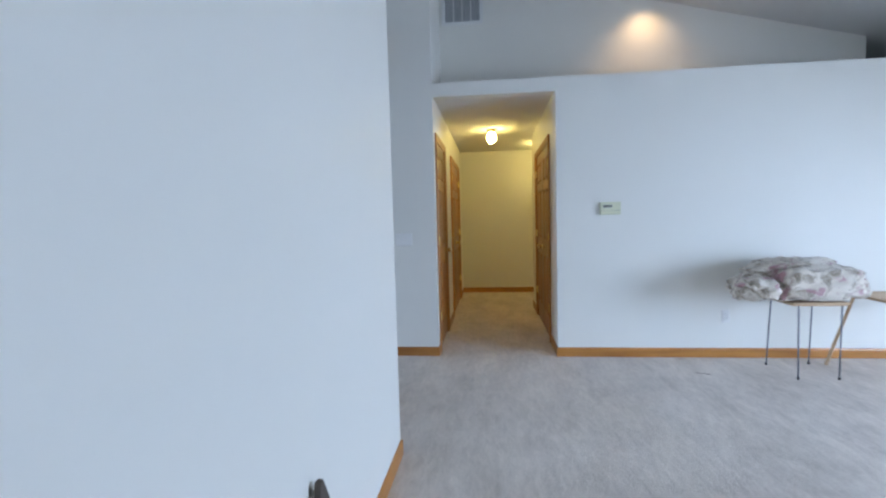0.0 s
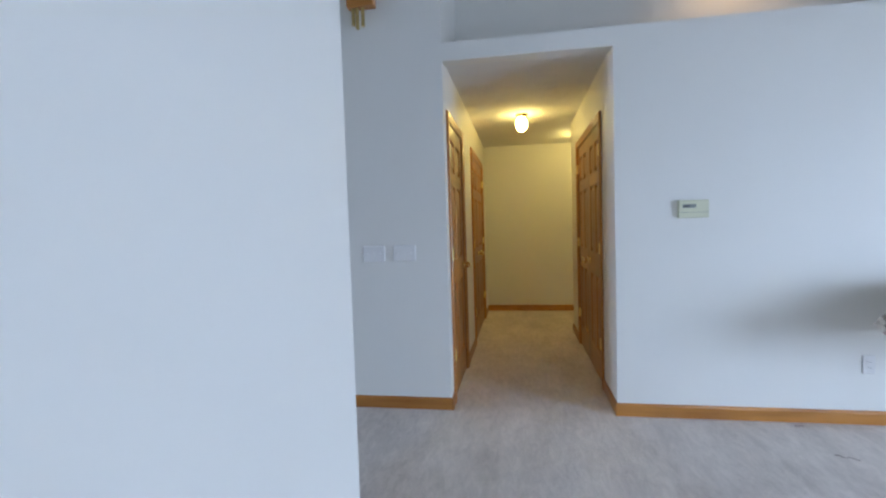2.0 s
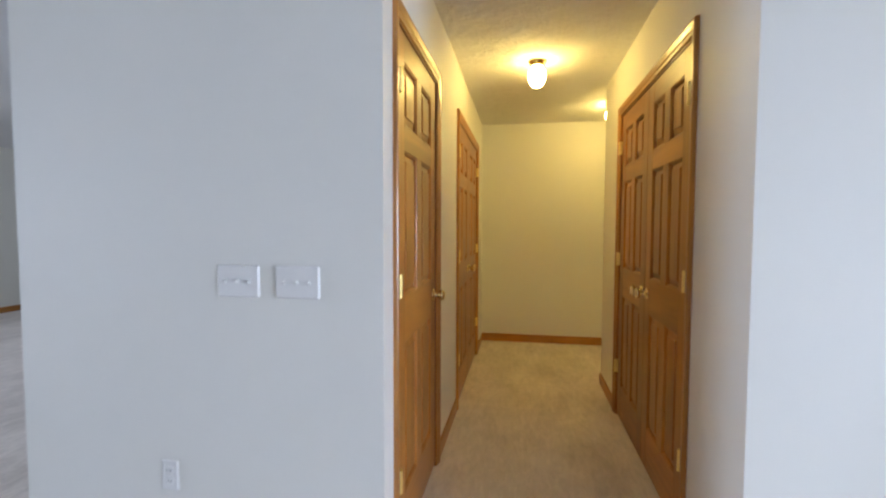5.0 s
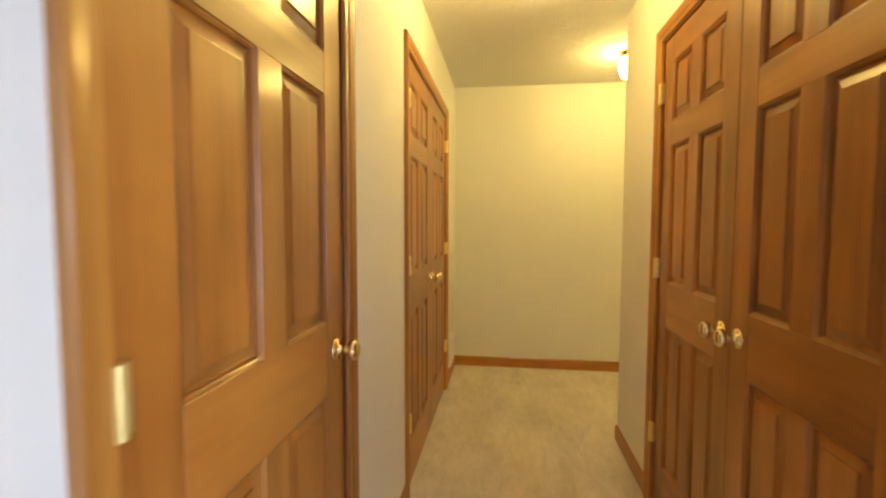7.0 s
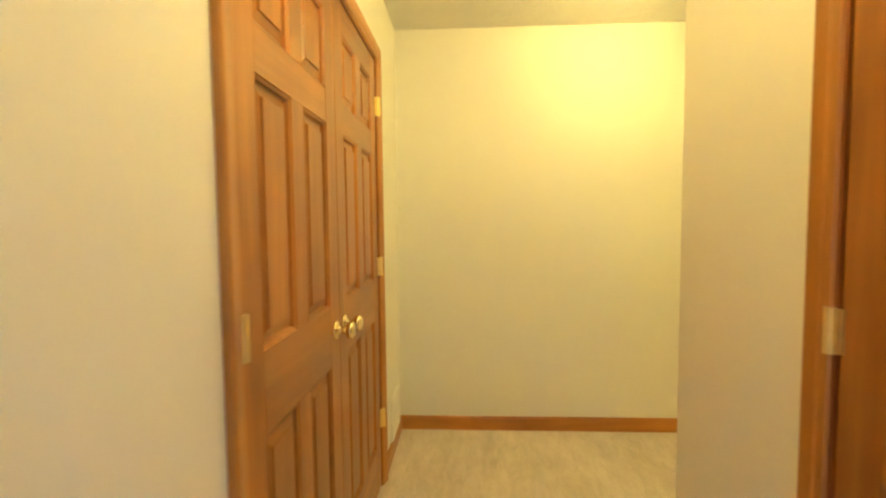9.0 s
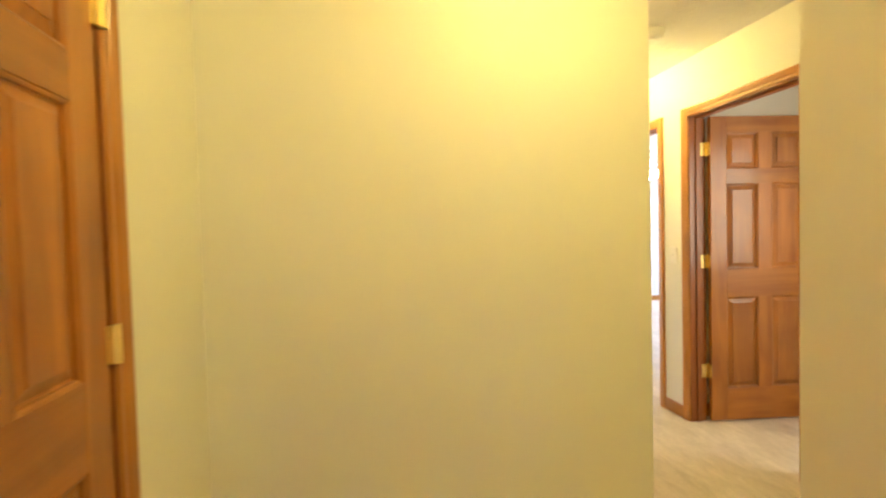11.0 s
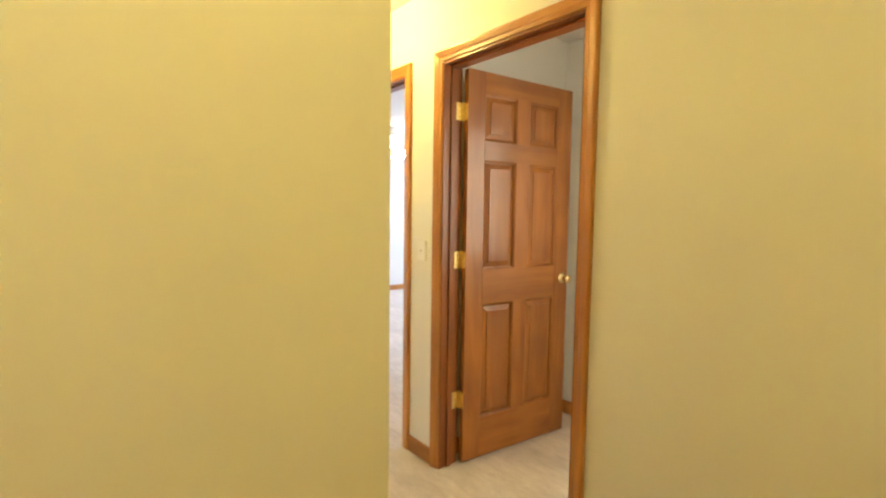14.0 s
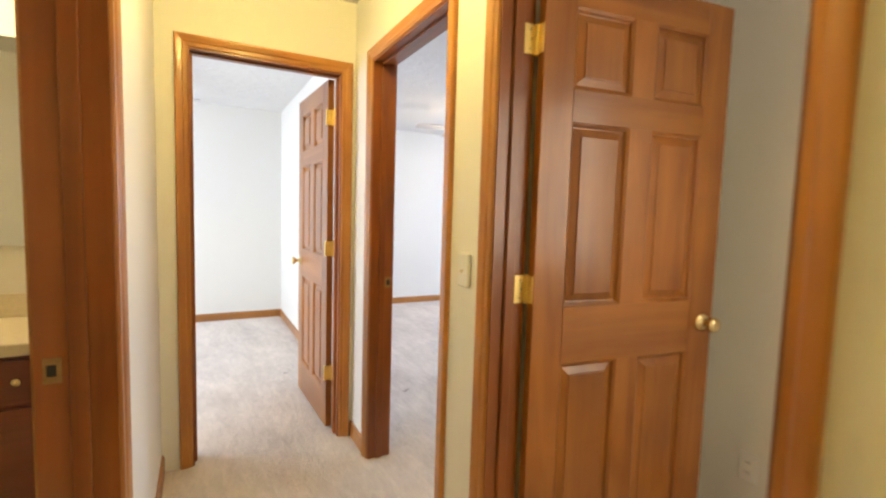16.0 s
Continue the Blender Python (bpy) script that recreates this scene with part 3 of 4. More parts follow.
# small room door: hinged at the far jamb, standing open into the room
w = D1[1] - D1[0]
d = doorway("door_4", pose(XR, D1[1], 0, 0, 0, -90), w, WT, "six-panel wooden door standing wide open into a small room")
stops(d, w, 0.040, 0.072)
leaf(d, w - 0.020, pose(0.006, WT + 0.008, GAPB, 0, 0, 82.5) @ pose(0.004, -0.035, 0), w - 0.07, 0.0, hinge_side=1, back_knob=True)
jamb_hinges(d, 0.0)
# guest bedroom door, open flat against the side wall
w = D2[1] - D2[0]
d = doorway("door_5", pose(XR, D2[1], 0, 0, 0, -90), w, WT, "bedroom doorway with its six-panel door swung right open")
stops(d, w, 0.040, 0.072)
leaf(d, w - 0.006, pose(w - 0.004, WT + 0.008, GAPB, 0, 0, 92) @ pose(0.004, 0, 0), w - 0.07, 0.0, hinge_side=1, back_knob=True)
# end bedroom door, hinged on the east jamb, open into the room
w = D3[1] - D3[0]
d = doorway("door_6", pose(D3[0], YD, 0), w, WT, "bedroom doorway with a six-panel door open along the side wall")
stops(d, w, 0.040, 0.072)
leaf(d, w - 0.006, pose(w - 0.002, WT + 0.008, GAPB, 0, 0, 92) @ pose(0.004, 0, 0), w - 0.07, 0.0, hinge_side=1, back_knob=True)
jamb_hinges(d, w)
# bathroom doorway
w = B1[1] - B1[0]
d = doorway("door_7", pose(XC, B1[0], 0, 0, 0, 90), w, WB, "bathroom doorway with honey-stained jambs darkened to look shaded")
stops(d, w, 0.050, 0.086)


def strike(d, x, y, z=0.94):
    """A brass strike plate with its dark hole, let into a jamb face at x."""
    s = 1 if x < 0.3 else -1
    bm = bmesh.new()
    box(bm, min(x, x + s * 0.002), max(x, x + s * 0.002), y - 0.020, y + 0.014, z - 0.029, z + 0.029, 0.0006, 1)
    pl = part("strike_plate", bm, STRIKE, d, "brass strike plate")
    bm = bmesh.new()
    box(bm, min(x + s * 0.0015, x + s * 0.003), max(x + s * 0.0015, x + s * 0.003), y - 0.010, y + 0.007, z - 0.013, z + 0.013)
    part("latch_hole", bm, DARK, pl)


for nm, x, y in (("door_5", 0.0, 0.095), ("door_6", 0.0, 0.095), ("door_7", B1[1] - B1[0], 0.118)):
    strike(bpy.data.objects[nm], x, y)


# ---- windows ----
def window(name, m, w, h, label):
    """A framed window of two lights; local x across, z up from the sill, y through the wall."""
    win = thing(name, m, label, "window", kind="structure")
    f = 0.055
    for x0, x1, z0, z1 in ((0, f, 0, h), (w - f, w, 0, h), (w / 2 - f / 2, w / 2 + f / 2, f, h - f)):
        bm = bmesh.new()
        box(bm, x0, x1, 0.03, 0.085, z0, z1, 0.003, 1)
        part("window_frame", bm, TRIM_V, win)
    for z0, z1 in ((0, f), (h - f, h)):
        bm = bmesh.new()
        box(bm, f, w - f, 0.03, 0.085, z0, z1, 0.003, 1)
        part("window_frame", bm, TRIM_H, win)
    for x0 in (f, w / 2 + f / 2):
        bm = bmesh.new()
        box(bm, x0, x0 + w / 2 - 1.5 * f, 0.055, 0.060, f, h - f)
        part("pane", bm, GLASS, win).visible_shadow = False
    bm = bmesh.new()
    box(bm, -0.03, w + 0.03, -0.03, 0.03, -0.025, 0.0, 0.004)
    part("window_sill", bm, TRIM_H, win)
    return win


window("window_1", pose(EAST, -2.35, 0.06, 0, 0, -90), 1.8, 2.0, "tall wood-framed patio window in the living room wall")
window("window_2", pose(5.8, SOUTH, 0.6, 0, 0, 180), 2.4, 1.5, "wood-framed window in the living room end wall")
window("window_3", pose(WEST, -2.3, 0.45, 0, 0, 90), 1.8, 1.7, "wood-framed window in the far room")
window("window_4", pose(-1.0, 7.15, 0.8, 0, 0, 90), 1.7, 1.3, "wood-framed bedroom window")
window("window_5", pose(7.0, 8.15, 0.8, 0, 0, -90), 1.7, 1.3, "wood-framed bedroom window")
# window_6 is unseen, added as the opening for the small room's lamp
window("window_6", pose(3.84, 3.4, 0.9, 0, 0, -90), 0.9, 1.2, "unseen wood-framed window added to the small room")


# ---- ceiling fixtures ----
def hall_light(x, y, glass):
    t = thing("ceiling_light", pose(x, y, HALL), "lit frosted glass jar light with brass base on the ceiling", "ceiling light", "hall ceiling lights")
    bm = bmesh.new()
    turned(bm, [(0, 0), (0.062, 0), (0.064, -0.006), (0.058, -0.016), (0.046, -0.022), (0.044, -0.040), (0.0, -0.040)])
    part("base", bm, BRASS, t, "polished brass ceiling base", smooth=True)
    bm = bmesh.new()
    turned(bm, [(0.040, -0.038), (0.043, -0.050), (0.057, -0.070), (0.061, -0.095), (0.058, -0.125), (0.046, -0.155), (0.030, -0.172), (0.012, -0.180), (0, -0.182)])
    part("globe", bm, glass, t, "glowing frosted glass globe", smooth=True)
    return t


hall_light(0.54, 1.80, GLOBE_DIM)
hall_light(1.26, 3.04, GLOBE)
hall_light(2.25, 5.02, GLOBE_BACK)

t = thing("smoke_detector", pose(2.235, 4.35, HALL), "round ivory plastic smoke detector on the ceiling", "smoke detector")
bm = bmesh.new()
turned(bm, [(0, 0), (0.066, 0), (0.066, -0.008), (0.060, -0.012), (0.057, -0.030), (0.046, -0.038), (0, -0.038)])
part("body", bm, PLATE, t, smooth=True)
bm = bmesh.new()
turned(bm, [(0, -0.038), (0.012, -0.038), (0.010, -0.041), (0, -0.041)])
part("test_button", bm, PLATE, t, smooth=True)


def fan(m, lit):
    t = thing("ceiling_fan", m, "white ceiling fan with grey-tan blades and glass shades" if lit else "white ceiling fan with five grey-tan blades at rest", "ceiling fan", "bedroom fans")
    bm = bmesh.new()
    turned(bm, [(0, 0), (0.075, 0), (0.070, -0.03), (0.020, -0.05), (0.014, -0.12), (0.0, -0.12)])
    part("canopy", bm, WHITE_METAL, t, smooth=True)
    bm = bmesh.new()
    turned(bm, [(0, -0.11), (0.05, -0.115), (0.10, -0.135), (0.115, -0.17), (0.10, -0.215), (0.05, -0.235), (0.045, -0.27), (0, -0.275)])
    part("motor", bm, WHITE_METAL, t, smooth=True)
    for i in range(5):
        bm = bmesh.new()
        n = 10
        up = []
        for s in (-1, 1):
            for k in range(n + 1):
                x = 0.18 + 0.47 * k / n
                wd = 0.052 + 0.018 * k / n
                if k == n:
                    wd *= 0.75
                up.append((x, s * wd))
        loop = up[:n + 1] + up[n + 1:][::-1]
        a = [bm.verts.new((x, y, -0.195 + 0.14 * y)) for x, y in loop]
        c = [bm.verts.new((x, y, -0.202 + 0.14 * y)) for x, y in loop]
        bm.faces.new(a)
        bm.faces.new(c[::-1])
        for k in range(len(a)):
            bm.faces.new((a[k], c[k], c[(k + 1) % len(a)], a[(k + 1) % len(a)]))
        bl = part("blade", bm, BLADE, t, m=pose(0, 0, 0, 0, 0, 20 + 72 * i))
        bm = bmesh.new()
        box(bm, 0.09, 0.22, -0.018, 0.018, -0.207, -0.203, 0.001, 1)
        part("blade_arm", bm, BRASS, bl)
    if lit:
        for i in range(3):
            q = pose(0, 0, -0.27, 0, 0, 40 + 120 * i) @ pose(0.05, 0, 0, 0, 128, 0)
            bm = bmesh.new()
            turned(bm, [(0.012, 0), (0.014, 0.03), (0.020, 0.045), (0, 0.045)], q)
            arm = part("lamp_arm", bm, BRASS, t, smooth=True)
            bm = bmesh.new()
            turned(bm, [(0.022, 0.045), (0.034, 0.06), (0.045, 0.09), (0.052, 0.12), (0.066, 0.145), (0.0, 0.14)], q)
            part("shade", bm, FANGLOBE, arm, "glowing bell-shaped glass shade", smooth=True)
    return t


fan(pose(4.66, 7.96, HALL), True)
fan(pose(1.33, 8.22, HALL, 0, 0, -20), False)

# recessed can in the vault over the ledge
t = thing("recessed_light", pose(2.12, 0.52, vault(2.12), 0, 13.8, 0), "lit recessed can light in the vaulted ceiling", "ceiling light")
bm = bmesh.new()
turned(bm, [(0.060, -0.001), (0.085, -0.001), (0.085, -0.008), (0.060, -0.010), (0.060, -0.001)])
part("trim_ring", bm, WHITE_METAL, t, smooth=True)

# return air grille on the upper wall
t = thing("return_air_grille", pose(0.03, 0.80, 3.36), "white steel return air grille high on the wall", "vent")
gw, gh = 0.44, 0.55
bm = bmesh.new()
box(bm, 0.02, gw - 0.02, -0.002, 0.0, 0.02, gh - 0.02)
part("backing", bm, plain("duct_grey", (0.30, 0.31, 0.32), rough=0.8), t)
for x0, x1, z0, z1 in ((0, 0.035, 0, gh), (gw - 0.035, gw, 0, gh), (0.035, gw - 0.035, 0, 0.035), (0.035, gw - 0.035, gh - 0.035, gh)):
    bm = bmesh.new()
    box(bm, x0, x1, -0.010, 0.0, z0, z1, 0.002, 1)
    part("frame", bm, WHITE_METAL, t)
for i in range(1, 4):
    bm = bmesh.new()
    x = 0.035 + (gw - 0.07) * i / 4
    box(bm, x - 0.006, x + 0.006, -0.009, -0.002, 0.035, gh - 0.035)
    part("mullion", bm, WHITE_METAL, t)
bm = bmesh.new()
for i in range(30):
    z = 0.045 + i * 0.0157
    q = bm.verts
    v = [q.new(p) for p in ((0.036, -0.007, z), (gw - 0.036, -0.007, z), (gw - 0.036, -0.0025, z + 0.008), (0.036, -0.0025, z + 0.008))]
    bm.faces.new(v)
    v2 = [q.new((p.co.x, p.co.y + 0.0006, p.co.z - 0.0012)) for p in v]
    bm.faces.new(v2[::-1])
tagged(part("louvre", bm, plain("grille_grey", (0.55, 0.56, 0.57), rough=0.5), t), kind="stuff")

# floor-level register on the hall wall
t = thing("wall_register", pose(0, 3.36, 0.10, 0, 0, 90), "small ivory steel wall register above the baseboard", "vent")
bm = bmesh.new()
for x0, x1, z0, z1 in ((0, 0.27, 0, 0.02), (0, 0.27, 0.20, 0.22), (0, 0.02, 0.02, 0.20), (0.25, 0.27, 0.02, 0.20)):
    box(bm, x0, x1, -0.016, 0, z0, z1)
part("frame", bm, PLATE, t)
for i in range(9):
    bm = bmesh.new()
    box(bm, 0.02, 0.25, -0.012, -0.003, 0.026 + i * 0.0195, 0.036 + i * 0.0195)
    part("slat", bm, PLATE, t)

# ---- wall plates ----
def switch_plate(m, gangs, label):
    t = thing("light_switch", m, label, "light switch", "switches by the hall")
    w = 0.070 + 0.046 * (gangs - 1)
    bm = bmesh.new()
    box(bm, -w / 2, w / 2, -0.0125, 0, -0.057, 0.057, 0.006, 1)
    part("plate", bm, PLATE, t)
    for i in range(gangs):
        x = (i - (gangs - 1) / 2) * 0.046
        bm = bmesh.new()
        box(bm, x - 0.005, x + 0.005, -0.0132, -0.010, -0.012, 0.012)
        sl = part("slot", bm, PLATE, t)
        up = 1 if i % 2 == 0 else -1
        bm = bmesh.new()
        box(bm, -0.004, 0.004, -0.014, 0, -0.0045, 0.0045, 0.0012, 1)
        part("toggle", bm, PLATE, sl, m=pose(x, -0.0105, 0.002 * up, 28 * up))
    for i in range(gangs):
        for s in (-1, 1):
            bm = bmesh.new()
            x = (i - (gangs - 1) / 2) * 0.046
            tube(bm, (x, -0.0110, s * 0.030), (x, -0.0130, s * 0.030), 0.0032, n=10)
            part("screw", bm, PLATE, t)
    return t


switch_plate(pose(-0.525, 0, 1.110), 3, "ivory three-gang light switch plate")
switch_plate(pose(-0.303, 0, 1.110), 3, "ivory three-gang light switch plate beside the hall")
switch_plate(pose(XR, 4.845, 1.125, 0, 0, -90), 1, "ivory single light switch between the bedroom doors")


def outlet(m):
    t = thing("wall_outlet", m, "ivory duplex wall outlet above the baseboard", "outlet", "outlets")
    bm = bmesh.new()
    box(bm, -0.035, 0.035, -0.0090, 0, -0.057, 0.057, 0.005, 1)
    part("plate", bm, PLATE, t)
    for z in (-0.020, 0.020):
        bm = bmesh.new()
        box(bm, -0.0165, 0.0165, -0.0115, -0.006, z - 0.014, z + 0.014, 0.004, 2)
        so = part("socket", bm, PLATE, t)
        for x in (-0.006, 0.006):
            bm = bmesh.new()
            box(bm, x - 0.001, x + 0.001, -0.0119, -0.0110, z - 0.004, z + 0.005)
            part("slit", bm, DARK, so)
    return t


outlet(pose(-0.818, 0, 0.384))
outlet(pose(2.565, 0, 0.372))
outlet(pose(3.84, 4.50, 0.36, 0, 0, -90))

# thermostat
t = thing("thermostat", pose(1.575, 0, 1.350), "ivory plastic thermostat with a small grey display", "thermostat")
bm = bmesh.new()
box(bm, -0.088, 0.088, -0.030, 0, -0.056, 0.056, 0.006, 3)
part("body", bm, plain("thermostat_ivory", (0.68, 0.68, 0.49), rough=0.4, vary=0.03), t)
bm = bmesh.new()
box(bm, -0.065, 0.012, -0.0312, -0.029, 0.008, 0.030, 0.001, 1)
disp = part("display", bm, LCD, t, "grey liquid crystal display")
for x0, x1 in ((-0.060, -0.048), (-0.045, -0.036), (-0.033, -0.025)):
    bm = bmesh.new()
    box(bm, x0, x1, -0.0318, -0.0308, 0.012, 0.026)
    part("digit", bm, INK, disp)
bm = bmesh.new()
box(bm, -0.086, 0.086, -0.0306, -0.0296, -0.0220, -0.0206)
part("seam", bm, LCD, t)

# door chime
t = thing("door_chime", pose(-0.54, 0, 2.80), "wooden door chime box with three hanging brass tubes", "door chime")
bm = bmesh.new()
box(bm, -0.095, 0.095, -0.075, 0, 0, 0.20, 0.006, 2)
part("box", bm, TRIM_H, t, "honey-stained wooden chime box")
for i, (x, l) in enumerate(((-0.058, 0.115), (-0.030, 0.140), (0.010, 0.125))):
    bm = bmesh.new()
    tube(bm, (x, -0.040, 0.01), (x, -0.040, -l), 0.0125, n=18)
    part("chime_tube", bm, OLD_BRASS, t, "brass chime tube", smooth=False)

# ---- living room things ----
t = thing("stool", pose(2.97, -0.37, 0), "low stool with thin black steel legs and wooden seat", "stool")
bm = bmesh.new()
box(bm, -0.20, 0.20, -0.20, 0.20, 0.565, 0.592, 0.008, 2)
part("seat", bm, PALE_WOOD, t, "pale wooden stool seat")
for bx, by, tx, ty in ((-0.145, -0.19, -0.14, -0.17), (0.145, -0.19, 0.165, -0.17), (-0.18, 0.16, -0.15, 0.16), (0.17, 0.19, 0.175, 0.17)):
    bm = bmesh.new()
    tube(bm, (bx, by, 0.008), (tx, ty, 0.57), 0.0055, n=12)
    lg = part("leg", bm, BLACK_METAL, t, "thin black steel leg")
    bm = bmesh.new()
    tube(bm, (bx, by, 0.0), (bx, by, 0.018), 0.0085, n=12)
    part("foot_cap", bm, DARK, lg)


def floral(name):
    m, nt, b = material(name)
    tc = nt.nodes.new("ShaderNodeTexCoord")
    warp = node(nt, "ShaderNodeTexNoise", Scale=7.0, Detail=3.0)
    nt.links.new(tc.outputs["Object"], warp.inputs["Vector"])
    add = nt.nodes.new("ShaderNodeVectorMath")
    add.operation = 'MULTIPLY_ADD'
    nt.links.new(warp.outputs["Color"], add.inputs[0])
    add.inputs[1].default_value = (0.12, 0.12, 0.12)
    nt.links.new(tc.outputs["Object"], add.inputs[2])
    leafy = node(nt, "ShaderNodeTexNoise", Scale=7.5, Detail=4.0, Roughness=0.6, Distortion=1.2)
    rose = node(nt, "ShaderNodeTexNoise", Scale=9.0, Detail=3.0, Distortion=0.8)
    for n in (leafy, rose):
        nt.links.new(add.outputs[0], n.inputs["Vector"])
    r1 = ramp(nt, [(0.34, (0.24, 0.19, 0.14)), (0.45, (0.48, 0.41, 0.33)), (0.54, (0.70, 0.63, 0.54))])
    nt.links.new(leafy.outputs["Fac"], r1.inputs[0])
    r2 = ramp(nt, [(0.57, (0, 0, 0)), (0.66, (0.75, 0.75, 0.75))])
    nt.links.new(rose.outputs["Fac"], r2.inputs[0])
    mx = nt.nodes.new("ShaderNodeMix")
    mx.data_type = 'RGBA'
    nt.links.new(r2.outputs[0], mx.inputs[0])
    nt.links.new(r1.outputs[0], mx.inputs[6])
    mx.inputs[7].default_value = (0.42, 0.19, 0.23, 1)
    nt.links.new(mx.outputs[2], b.inputs["Base Color"])
    weave = node(nt, "ShaderNodeTexNoise", Scale=350.0, Detail=2.0)
    nt.links.new(tc.outputs["Object"], weave.inputs["Vector"])
    bp = node(nt, "ShaderNodeBump", Strength=0.3, Distance=0.002)
    nt.links.new(weave.outputs["Fac"], bp.inputs["Height"])
    nt.links.new(bp.outputs[0], b.inputs["Normal"])
    b.inputs["Roughness"].default_value = 0.95
    b.inputs["Sheen Weight"].default_value = 0.3
    return m


def bundle(bm, cx, cy, cz, rx, ry, rz, seed, crease=0.06, nu=84, nv=48):
    """A soft folded bundle: a rounded block with creases, sagging ends and wrinkles."""
    rings = []
    for j in range(nv + 1):
        v = -math.pi / 2 + math.pi * j / nv
        ring = []
        for i in range(nu):
            u = 2 * math.pi * i / nu

            def se(c, e):
                return math.copysign(abs(c) ** e, c)
            p = Vector((se(math.cos(v), 0.75) * se(math.cos(u), 0.75), se(math.cos(v), 0.75) * se(math.sin(u), 0.75), se(math.sin(v), 0.85)))
            q = Vector((p.x * 2.2, p.y * 2.0, p.z * 1.4)) + Vector((seed, 0, 0))
            lump = noise.noise(q * 0.8) * 0.20 + noise.noise(q * 1.9) * 0.08 - abs(noise.noise(q * 1.5)) ** 0.6 * 0.13 - abs(noise.noise(q * 3.4)) * 0.05 + noise.noise(q * 7.0) * 0.012
            fold = -crease * math.exp(-((p.z - 0.15 + 0.25 * noise.noise(q * 0.7)) / 0.10) ** 2)
            fold += -0.5 * crease * math.exp(-((p.z + 0.45 + 0.2 * noise.noise(q * 0.9 + Vector((4, 1, 2)))) / 0.09) ** 2)
            f = 1 + lump + fold
            sag = 0.10 * max(0.0, abs(p.x) - 0.45) ** 1.5
            ring.append((cx + rx * p.x * f, cy + ry * p.y * f, max(cz + rz * p.z * f - sag * rz * 3, cz - rz * 1.05)))
        rings.append(ring)
    vs = [[bm.verts.new(p) for p in r] for r in rings[1:-1]]
    lo = bm.verts.new((cx, cy, cz - rz * 1.02))
    hi = bm.verts.new((cx, cy, cz + rz * 1.02))
    for a, c in zip(vs, vs[1:]):
        for i in range(nu):
            bm.faces.new((a[i], a[(i + 1) % nu], c[(i + 1) % nu], c[i]))
    for i in range(nu):
        bm.faces.new((lo, vs[0][(i + 1) % nu], vs[0][i]))
        bm.faces.new((hi, vs[-1][i], vs[-1][(i + 1) % nu]))


QUILT = floral("floral_quilt_cloth")
t = thing("folded_quilt", pose(2.93, -0.37, 0.592, 0, -2, 0), "bundled cream floral quilt lying on the stool", "quilt")
for nm, at, size, seed, crease in (("lower_fold", (-0.07, 0.03, 0.105), (0.42, 0.25, 0.110), 3.0, 0.05), ("top_fold", (-0.03, 0.05, 0.225), (0.37, 0.20, 0.100), 5.5, 0.10),
                                   ("front_roll", (0.04, -0.13, 0.140), (0.33, 0.15, 0.140), 9.2, 0.03), ("tucked_end", (-0.36, -0.07, 0.110), (0.17, 0.17, 0.105), 12.7, 0.08),
                                   ("hanging_corner", (0.36, -0.06, 0.070), (0.08, 0.14, 0.070), 15.1, 0.04)):
    bm = bmesh.new()
    bundle(bm, *at, *size, seed, crease)
    part(nm, bm, QUILT, t, smooth=True)

t = thing("tray_table", pose(3.74, -0.36, 0), "small pale wooden folding table with splayed legs", "table")
bm = bmesh.new()
box(bm, -0.33, 0.33, -0.22, 0.22, 0.585, 0.605, 0.006, 2)
part("tabletop", bm, PALE_WOOD, t)
for bx, by, tx, ty in ((-0.50, 0.13, -0.30, 0.13), (0.50, 0.13, 0.30, 0.13), (-0.10, -0.20, -0.12, -0.17), (0.45, -0.20, 0.28, -0.17)):
    bm = bmesh.new()
    tube(bm, (bx, by, 0.010), (tx, ty, 0.585), 0.016, 0.014, n=4)
    part("leg", bm, PALE_WOOD, t)

bm = bmesh.new()
prof = [(-0.045, 0), (0.045, 0), (0.045, 0.53), (0.012, 0.598), (-0.006, 0.592), (-0.012, 0.600), (-0.045, 0.545)]
a = [bm.verts.new((0, y, z)) for y, z in prof]
c = [bm.verts.new((0.018, y, z)) for y, z in prof]
bm.faces.new(a)
bm.faces.new(c[::-1])
for i in range(len(a)):
    bm.faces.new((a[i], c[i], c[(i + 1) % len(a)], a[(i + 1) % len(a)]))
ob = part("wooden_stake", bm, GREY_WOOD, m=pose(0.075, -3.06, 0.004, 0, -6, 0) @ Matrix.Diagonal((1, 0.75, 0.945, 1)))
tagged(ob, "dark weathered pointed wooden stake leaning on the wall", "stake")

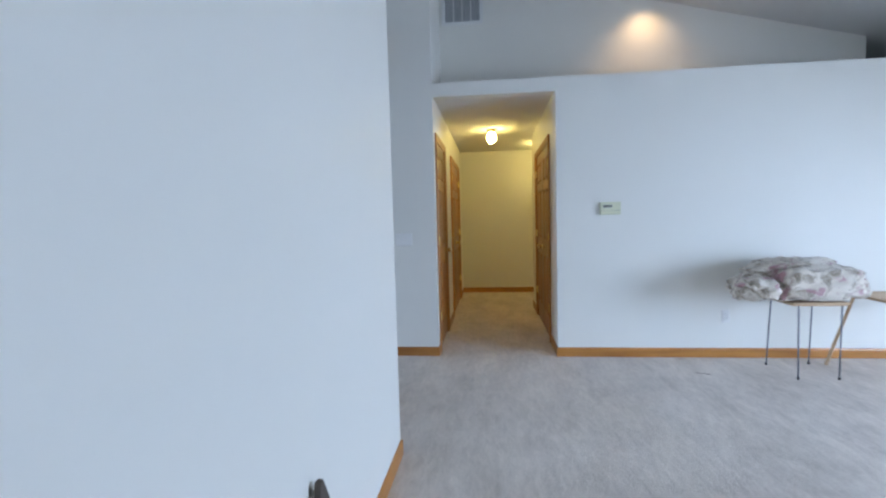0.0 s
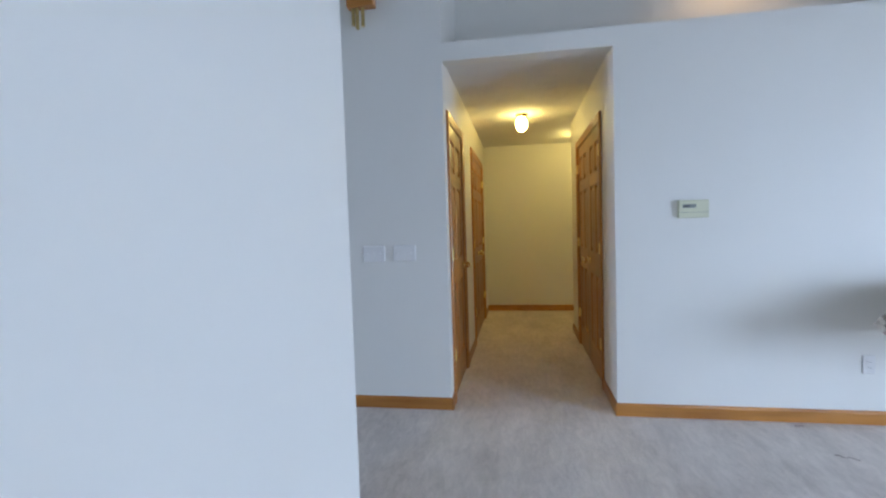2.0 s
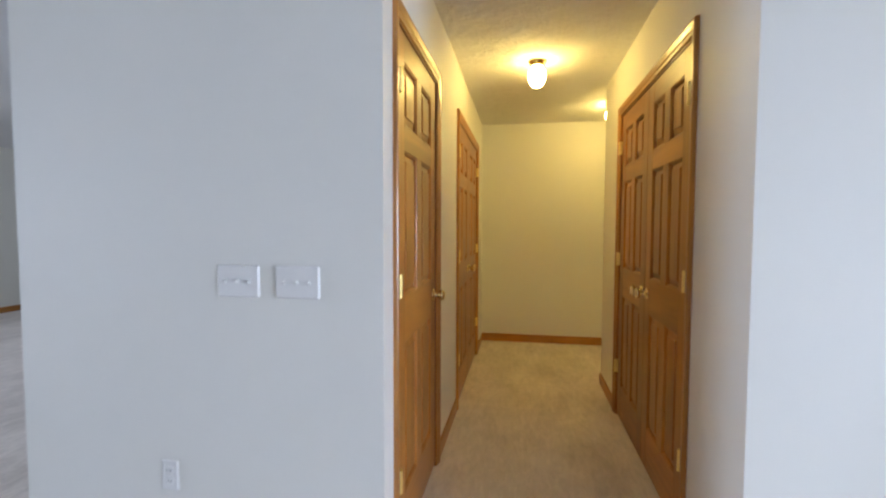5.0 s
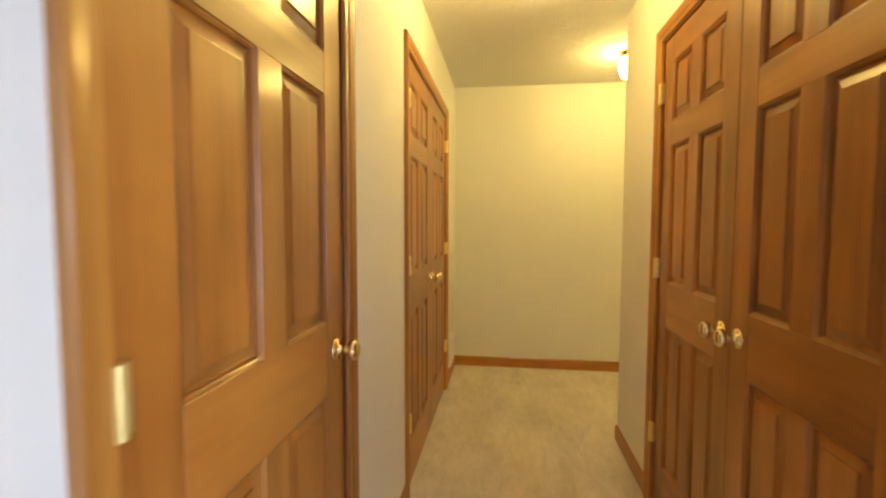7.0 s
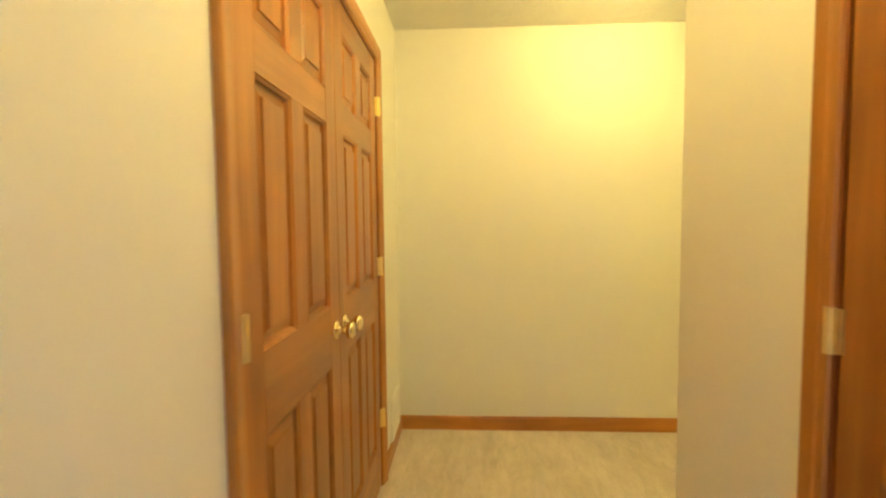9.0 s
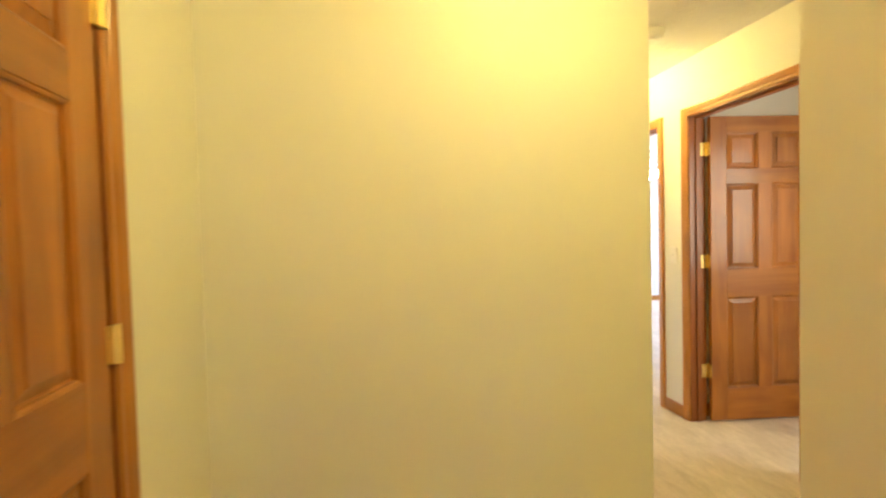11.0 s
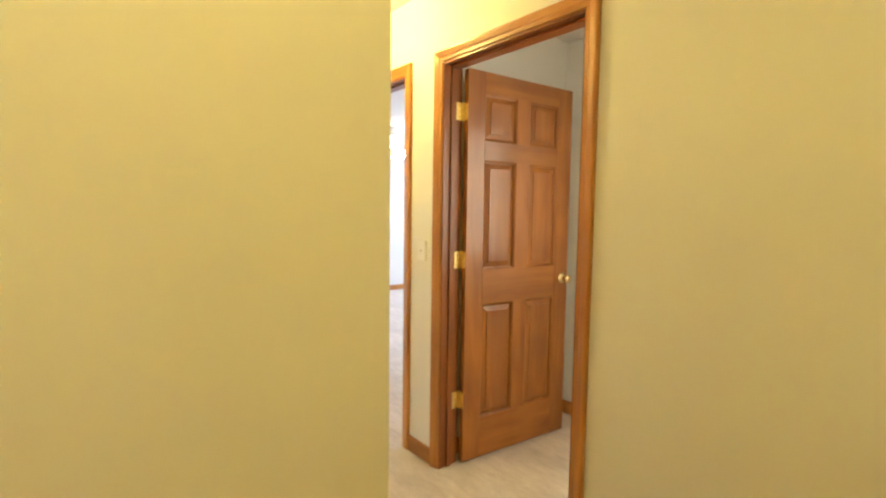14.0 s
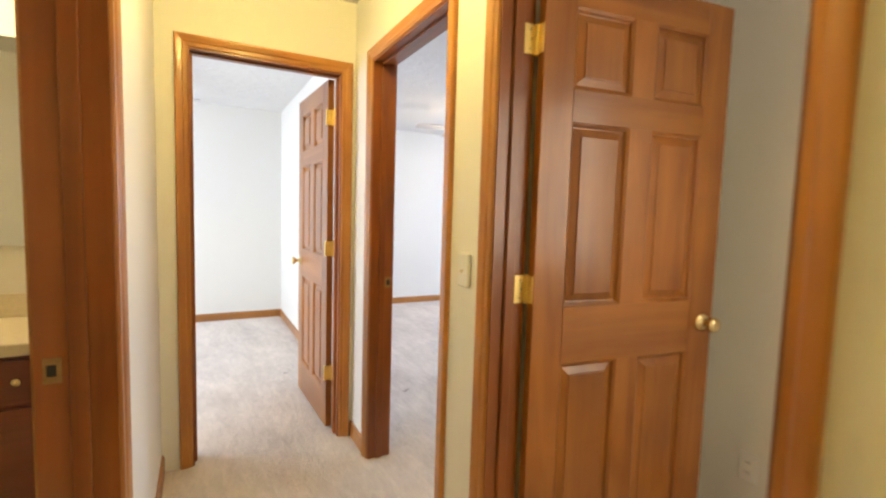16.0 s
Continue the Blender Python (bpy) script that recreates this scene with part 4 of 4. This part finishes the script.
# ---- bathroom ----
vx0, vx1, vy0, vy1 = 0.25, XC - WB - 0.01, 5.62, 6.09
t = thing("vanity_cabinet", pose(vx0, vy0, 0), "dark cherry-stained bathroom vanity cabinet with brass knobs", "cabinet")
vw, vd = vx1 - vx0, vy1 - vy0
bm = bmesh.new()
box(bm, 0, vw, 0.02, vd, 0.09, 0.775)
box(bm, 0, vw, 0.07, vd, 0.0, 0.09)
part("body", bm, CHERRY, t)
n = 3
for i in range(n):
    x0, x1 = vw * i / n + 0.012, vw * (i + 1) / n - 0.012
    bm = bmesh.new()
    box(bm, x0, x1, 0.0, 0.019, 0.60, 0.755, 0.004, 2)
    dr = part("drawer_front", bm, CHERRY, t)
    bm = bmesh.new()
    turned(bm, [(0, 0), (0.008, 0), (0.006, 0.012), (0.015, 0.020), (0.013, 0.028), (0, 0.030)], pose((x0 + x1) / 2 - 0.005, 0, 0.684, 90))
    part("knob", bm, BRASS, dr, "round brass knob", smooth=True)
    bm = bmesh.new()
    box(bm, x0, x1, 0.0, 0.019, 0.11, 0.58, 0.004, 2)
    do = part("cabinet_door", bm, CHERRY, t)
    bm = bmesh.new()
    turned(bm, [(0, 0), (0.008, 0), (0.006, 0.012), (0.015, 0.020), (0.013, 0.028), (0, 0.030)], pose(x1 - 0.04, 0, 0.50, 90))
    part("knob", bm, BRASS, do, "round brass knob", smooth=True)
t = thing("bathroom_countertop", pose(vx0, vy0, 0.775), "cream vanity countertop with a low backsplash", "countertop")
bm = bmesh.new()
box(bm, -0.01, vw, -0.025, vd, 0.0, 0.045, 0.010, 3)
part("counter", bm, COUNTER, t)
bm = bmesh.new()
box(bm, -0.01, vw, vd - 0.022, vd, 0.045, 0.145, 0.005, 2)
part("backsplash", bm, COUNTER, t)
bm = bmesh.new()
turned(bm, [(0.19, 0.047), (0.20, 0.052), (0.215, 0.050), (0.22, 0.046), (0.20, 0.044)], pose(0.55, 0.24, 0))
part("basin_rim", bm, COUNTER, t, smooth=True)
m_, nt_, b_ = material("mirror_silver")
b_.inputs["Metallic"].default_value = 1.0
b_.inputs["Roughness"].default_value = 0.02
b_.inputs["Base Color"].default_value = (0.86, 0.88, 0.87, 1)
t = thing("bathroom_mirror", pose(vx0, 6.095, 1.12), "plain frameless mirror above the vanity", "mirror")
bm = bmesh.new()
box(bm, 0, vw - 0.02, -0.006, 0, 0, 0.85)
part("glass", bm, m_, t)
t = thing("vanity_light", pose(0.95, 6.09, 2.08), "brass vanity light bar with a glowing globe", "wall light")
bm = bmesh.new()
box(bm, -0.25, 0.25, -0.03, 0, -0.05, 0.05, 0.006, 2)
part("bar", bm, BRASS, t)
bm = bmesh.new()
bmesh.ops.create_uvsphere(bm, u_segments=20, v_segments=12, radius=0.055, matrix=Matrix.Translation((0, -0.19, 0)))
part("globe", bm, GLOBE_BATH, t, "glowing frosted globe", smooth=True)
bm = bmesh.new()
tube(bm, (0, -0.03, 0), (0, -0.14, 0), 0.012)
part("arm", bm, BRASS, t)

# scraps on the carpet
def scrap(x, y, turn, length, mat, label):
    bm = bmesh.new()
    pts = [Vector((length * (k / 7 - 0.5), 0.012 * math.sin(k * 1.9), 0.003)) for k in range(8)]
    for a, c in zip(pts, pts[1:]):
        tube(bm, a, c, 0.0016, n=6)
    ob = part("thread", bm, mat, m=pose(x, y, 0.0, 0, 0, turn))
    return tagged(ob, label, "thread")


RUST = plain("rust_thread", (0.26, 0.15, 0.12), rough=0.9)
scrap(2.18, -0.455, -20, 0.11, RUST, "short rust-coloured thread lying on the carpet")
scrap(2.155, -0.07, 10, 0.05, RUST, "tiny dark thread lying by the baseboard")
scrap(3.29, 6.565, 30, 0.07, RUST, "small dark scrap lying on the bedroom carpet")
scrap(2.56, 7.275, 5, 0.04, RUST, "small dark scrap lying on the bedroom carpet")
